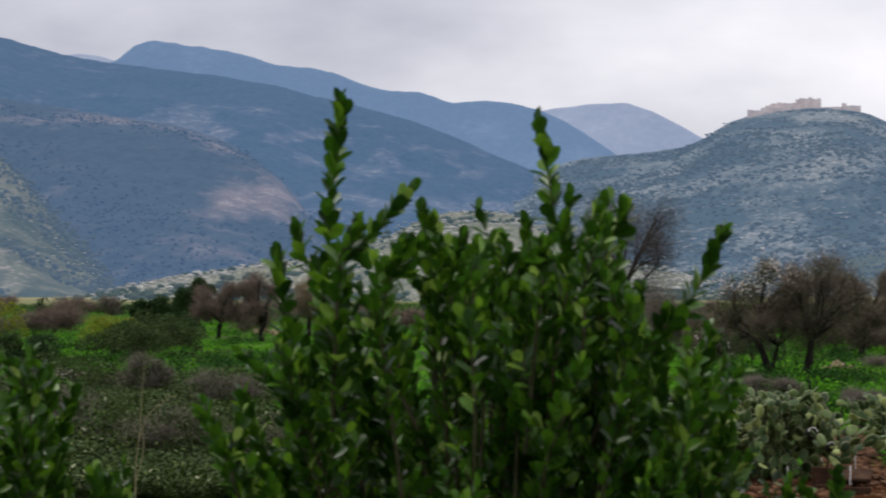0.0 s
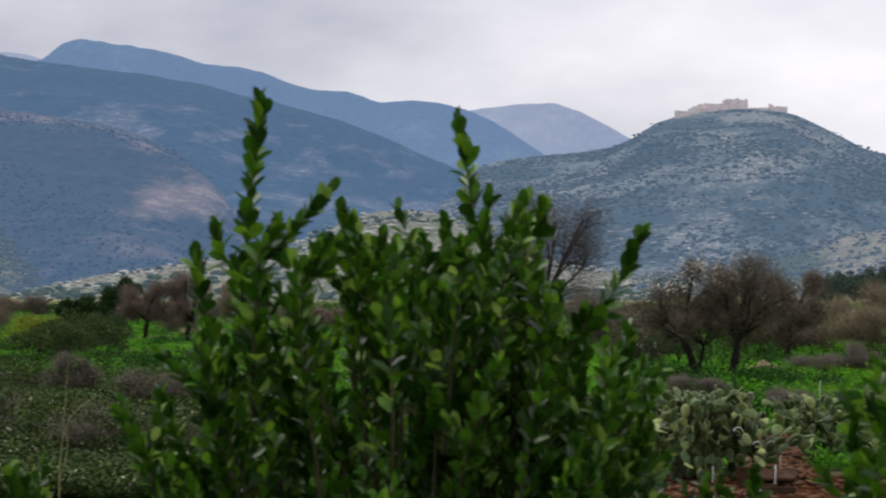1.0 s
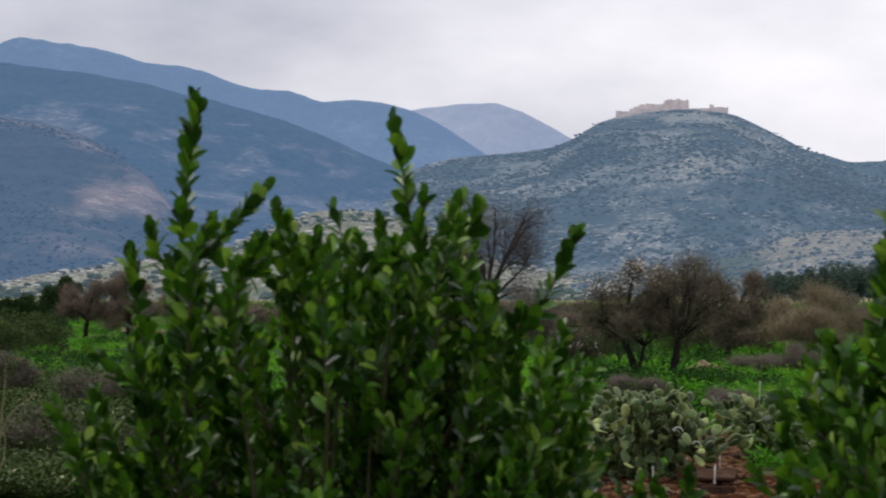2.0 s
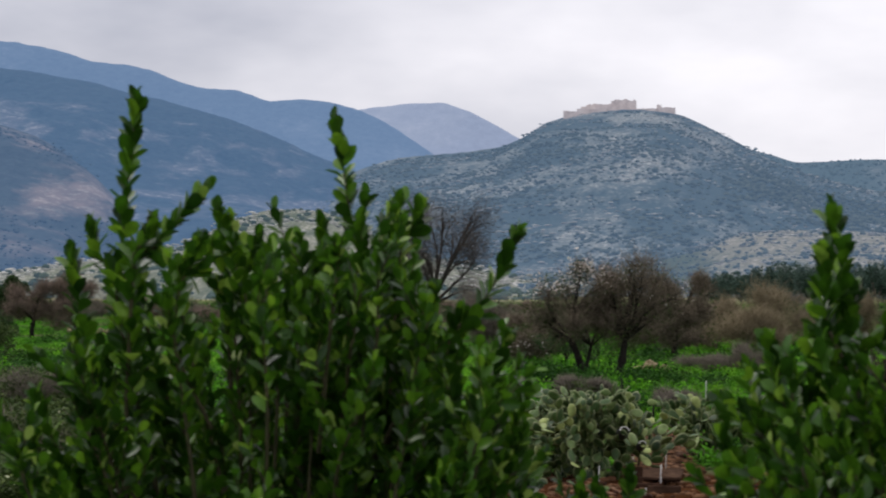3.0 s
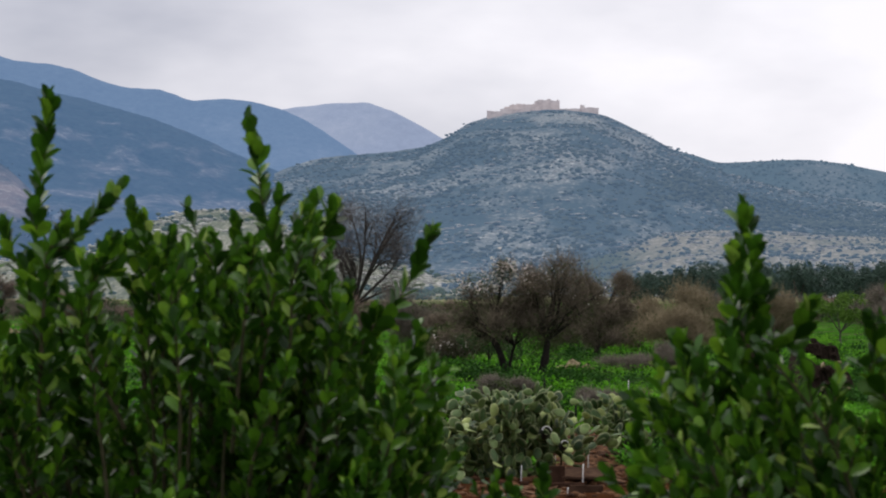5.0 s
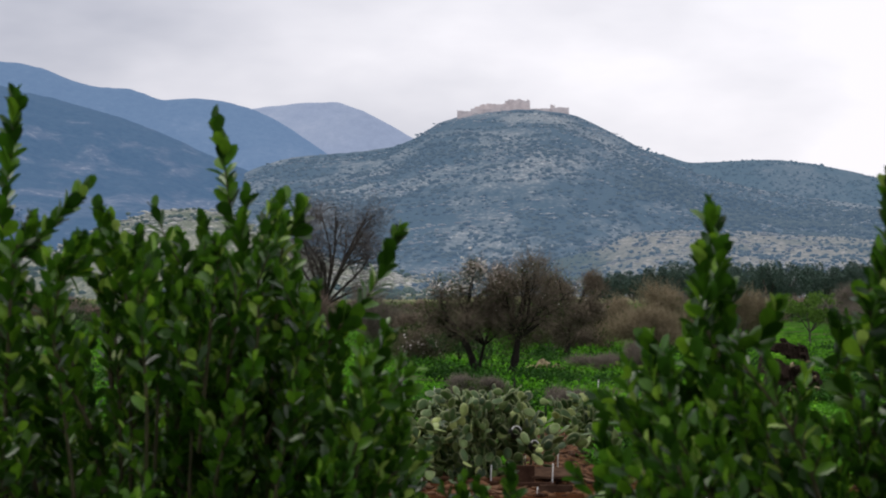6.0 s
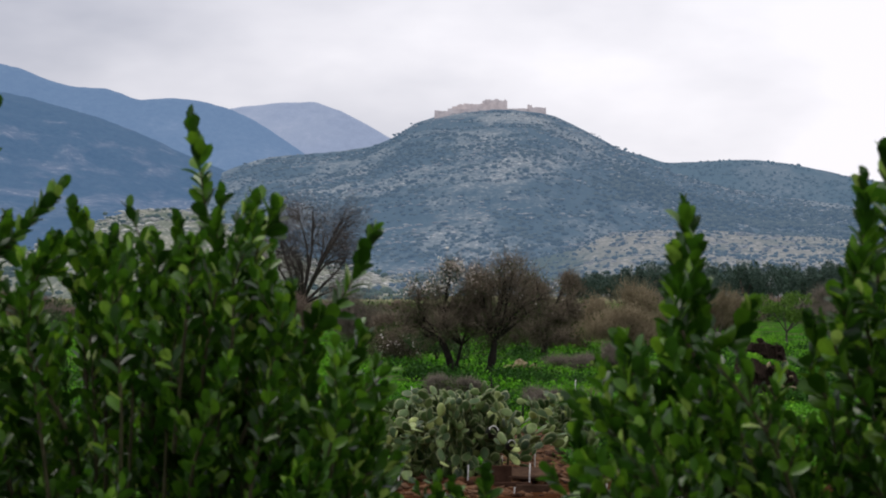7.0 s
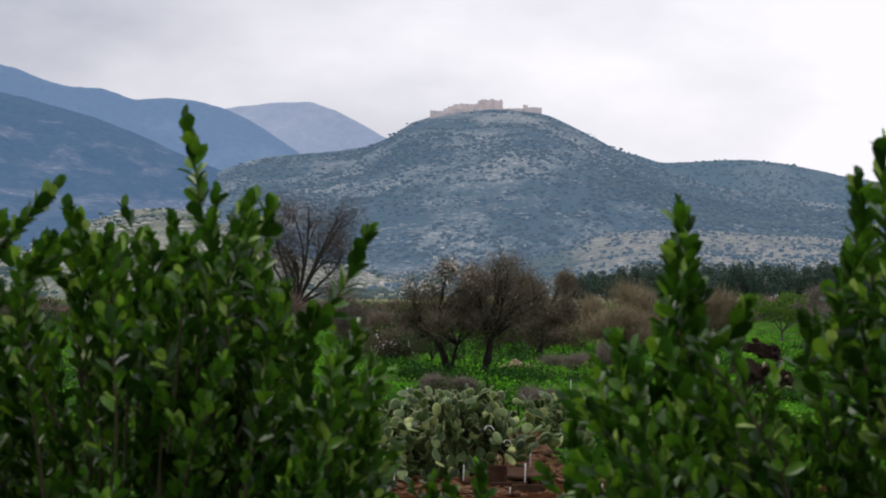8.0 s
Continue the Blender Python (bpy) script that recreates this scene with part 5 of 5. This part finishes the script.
# two broken black pots among the cacti
black_plastic, bn, bl, bb = mat_base("black_plastic", 0.4, 0.4)
b_nz = noise_node(bn, bl, 12, 3)
b_r = ramp(bn, [(0.3, (0.006, 0.006, 0.007)), (0.7, (0.02, 0.02, 0.022))])
bl.new(b_nz.outputs[0], b_r.inputs[0])
bl.new(b_r.outputs[0], bb.inputs["Base Color"])
for p, rad in (((0.046, 46.6, 0.922), 0.11), ((0.366, 46.4, 0.704), 0.085)):
    pot = thing("plant_pot", p, "black plastic pot with a white rim lying in the cacti", "pot", "lost pots")
    prof = [(0.0, 0.72), (0.25, 0.8), (0.6, 0.9), (1.0, 1.0)]
    V, F = tube(np.array([(0, 0, -1.6 * q[0] * rad) for q in prof][::-1]), [q[1] * rad for q in prof][::-1], 14)
    rot = np.array(Euler((1.2, 0.3, 0.2)).to_matrix())
    body = piece("body", np_mesh("body", V @ rot.T, F, black_plastic), pot)
    body.location = p
    a = np.linspace(0.3, 3.3, 19)
    V, F = tube(np.stack([np.cos(a) * rad * 0.74, np.sin(a) * rad * 0.74, 0 * a], 1), np.full(19, rad * 0.11), 6)
    rim = piece("rim", np_mesh("rim", V @ rot.T, F, white_paint), pot, "white rim")
    rim.location = p

# the dry reed that leans out of the scrub
reed_mat = bark_mat("dry_reed", (0.2, 0.17, 0.09), (0.36, 0.31, 0.18), 40)
reed_pts = [(-4.2, 16, 2.296), (-4.178, 16, 2.561), (-4.155, 16, 2.861), (-4.141, 16, 3.037)]
reed = thing("dry_reed", (*reed_pts[0][:2], float(land(*reed_pts[0][:2]))), "dry straw coloured reed with a bent leaf", "reed")
path = smooth_path([(reed_pts[0][0], reed_pts[0][1], float(land(*reed_pts[0][:2])))] + reed_pts, 20)
V, F = tube(path, np.linspace(0.0055, 0.002, 20), 6)
piece("stalk", np_mesh("stalk", V, F, reed_mat), reed)
V, F = tube(smooth_path([(-4.178, 16, 2.561), (-4.119, 16, 2.702), (-3.982, 16, 2.809), (-3.939, 16, 2.826)], 12), np.linspace(0.004, 0.0015, 12), 5)
piece("leaf_blade", np_mesh("leaf_blade", V, F, reed_mat), reed)
V, F = tube(smooth_path([(-4.2, 16, 2.296), (-4.156, 16, 2.438), (-4.149, 16, 2.561), (-4.17, 16, 2.596)], 12), np.linspace(0.004, 0.003, 12), 5)
piece("leaf_blade", np_mesh("leaf_blade", V, F, reed_mat), reed)


# ---- weeds and clods, past counting ----
def weed_template(seed, n=13):
    r = np.random.default_rng(seed)
    d = random_dirs(r, n)
    d[:, 2] = np.abs(d[:, 2]) + 0.25
    d = unit(d)
    return scatter(SPRIG_V, SPRIG_F, d * r.uniform(0.1, 0.5 if n < 20 else 0.95, (n, 1)), frames_along(d + r.normal(size=(n, 3)) * 0.4, np.tile([0.1, 0.1, 1.0], (n, 1))), r.uniform(0.45, 0.8, n) * (1.0 if n < 20 else 0.36))


def soil_zone(x, y):
    return ((x > 0.0) & (x < 1.5) & (y < 64)) | ((y < 48.5) & (x > -2.6))


def weeds(name, mat, n, lo, hi, seed, y0, y1, keep, label, west=-0.32, east=0.17, scrub=False, blades=13, drift=0):
    r = np.random.default_rng(seed)
    y = y0 * (y1 / y0) ** r.uniform(0, 1, n)
    x = y * r.uniform(west, east, n)
    k = (fbm(x / 6, y / 14, seed, 3) > keep) & ~soil_zone(x, y)
    if drift:
        k &= drift * fbm(x / 1.6, y / 3.2, 900, 3) > -0.035
    if not scrub:
        k &= ~((x / y < -0.205) & (y < 92) & (fbm(x / 4, y / 8, 77, 3) < 0.16))
    x, y = x[k], y[k]
    p = np.stack([x, y, land(x, y)], 1)
    a = r.uniform(0, 6.28, len(x))
    ax = np.zeros((len(x), 3, 3))
    ax[:, 0, 0], ax[:, 0, 1], ax[:, 1, 0], ax[:, 1, 1], ax[:, 2, 2] = np.cos(a), -np.sin(a), np.sin(a), np.cos(a), r.uniform(0.5, 1.0, len(x))
    V, F = scatter(*weed_template(seed, blades), p, ax, r.uniform(lo, hi, len(x)) * (0.6 + 0.8 * (fbm(x / 3, y / 6, seed + 2, 2) + 0.3)))
    tagged(new(name, np_mesh(name, V, F, mat, False)), label, "weeds", kind="stuff")


def weed_mat(name, stops):
    """Weeds whose tone drifts from clump to clump."""
    m, n, l, b = mat_base(name, 0.8, 0.08)
    nz = noise_node(n, l, 0.8, 3, 0.6, (1, 0.5, 1))
    r = ramp(n, [(0.3 + 0.4 * p, c) for p, c in stops])
    l.new(nz.outputs[0], r.inputs[0])
    tone = ramp(n, [(0, (0.78, 0.78, 0.78)), (1, (1.2, 1.2, 1.2))])
    l.new(n.new("ShaderNodeNewGeometry").outputs["Random Per Island"], tone.inputs[0])
    col = mixer(n, l, 1.0, r.outputs[0], tone.outputs[0], "MULTIPLY")
    l.new(col, b.inputs["Base Color"])
    t = n.new("ShaderNodeBsdfTranslucent")
    l.new(col, t.inputs[0])
    mx = n.new("ShaderNodeMixShader")
    mx.inputs[0].default_value = 0.22
    l.new(b.outputs[0], mx.inputs[1])
    l.new(t.outputs[0], mx.inputs[2])
    l.new(mx.outputs[0], n["Material Output"].inputs[0])
    return m


weed_bright = weed_mat("weed_bright", [(0, (0.04, 0.13, 0.010)), (0.5, (0.09, 0.28, 0.014)), (1, (0.2, 0.47, 0.03))])
weed_dark = weed_mat("weed_dark", [(0, (0.012, 0.04, 0.008)), (1, (0.04, 0.12, 0.014))])
weeds("bright_weeds", weed_bright, 14000, 0.3, 0.7, 501, 50, 230, -0.08, "lush bright green spring weeds", blades=40, drift=1)
weeds("short_grass", weed_bright, 16000, 0.07, 0.14, 509, 58, 150, -1.0, "short bright green grass", -0.3, 0.15, False, 9)
weeds("dark_weeds", weed_dark, 8000, 0.3, 0.75, 503, 46, 230, 0.0, "dark green leafy weeds", blades=40, drift=-1)

weed_pale = weed_mat("weed_pale", [(0, (0.10, 0.26, 0.012)), (0.6, (0.17, 0.40, 0.018)), (1, (0.28, 0.52, 0.04))])
weeds("pale_grass", weed_pale, 14000, 0.25, 0.5, 515, 58, 190, 0.0, "pale yellow green grass in open patches", -0.3, 0.16, False, 30, 1)
weeds("clumped_weeds", weed_dark, 6500, 0.45, 1.0, 517, 60, 160, 0.02, "dark green weed clumps in the grass", -0.3, 0.16, False, 60, -1)
weeds("mounded_weeds", weed_bright, 4600, 0.4, 0.85, 519, 60, 170, 0.0, "bright green weeds in soft mounds", -0.3, 0.16, False, 60, 1)
weeds("scrub_weeds", dull_leaf, 5500, 0.35, 0.8, 505, 42, 95, -0.3, "dull brownish green scrub", -0.33, -0.19, True, 46)
weeds("olive_weeds", olive_leaf, 3500, 0.3, 0.7, 507, 42, 130, -0.02, "dull olive green scrub", -0.33, -0.16, True, 40)

r_cl = np.random.default_rng(88)
n_cl = 5200
cy = r_cl.uniform(43, 64, n_cl)
cx = np.where(cy < 48.5, r_cl.uniform(-3, 7, n_cl), r_cl.uniform(0.0, 1.5, n_cl))
a = r_cl.uniform(0, 6.28, n_cl)
ax = np.zeros((n_cl, 3, 3))
ax[:, 0, 0], ax[:, 0, 1], ax[:, 1, 0], ax[:, 1, 1], ax[:, 2, 2] = np.cos(a), -np.sin(a), np.sin(a), np.cos(a), 0.7
bv, bf = blob_template(3)
V, F = scatter(bv, bf, np.stack([cx, cy, land(cx, cy) - 0.02], 1), ax, 0.02 + 0.11 * r_cl.uniform(0, 1, n_cl) ** 3)
clod_mat = twig_mat("soil_clods", (0.022, 0.009, 0.005), (0.18, 0.09, 0.045))
tagged(new("soil_clods", np_mesh("soil_clods", V, F, clod_mat)), "loose red brown clods and stones", "soil", kind="stuff")

earth_bank(7.9, 9.7, 82, 1.3, 0.85, 2.5, 5, "eroded dark earth bank with stones under bright turf")
earth_bank(9.1, 10.8, 95, 1.5, 1.35, 4.0, 6, "low earth step with bright turf on top")
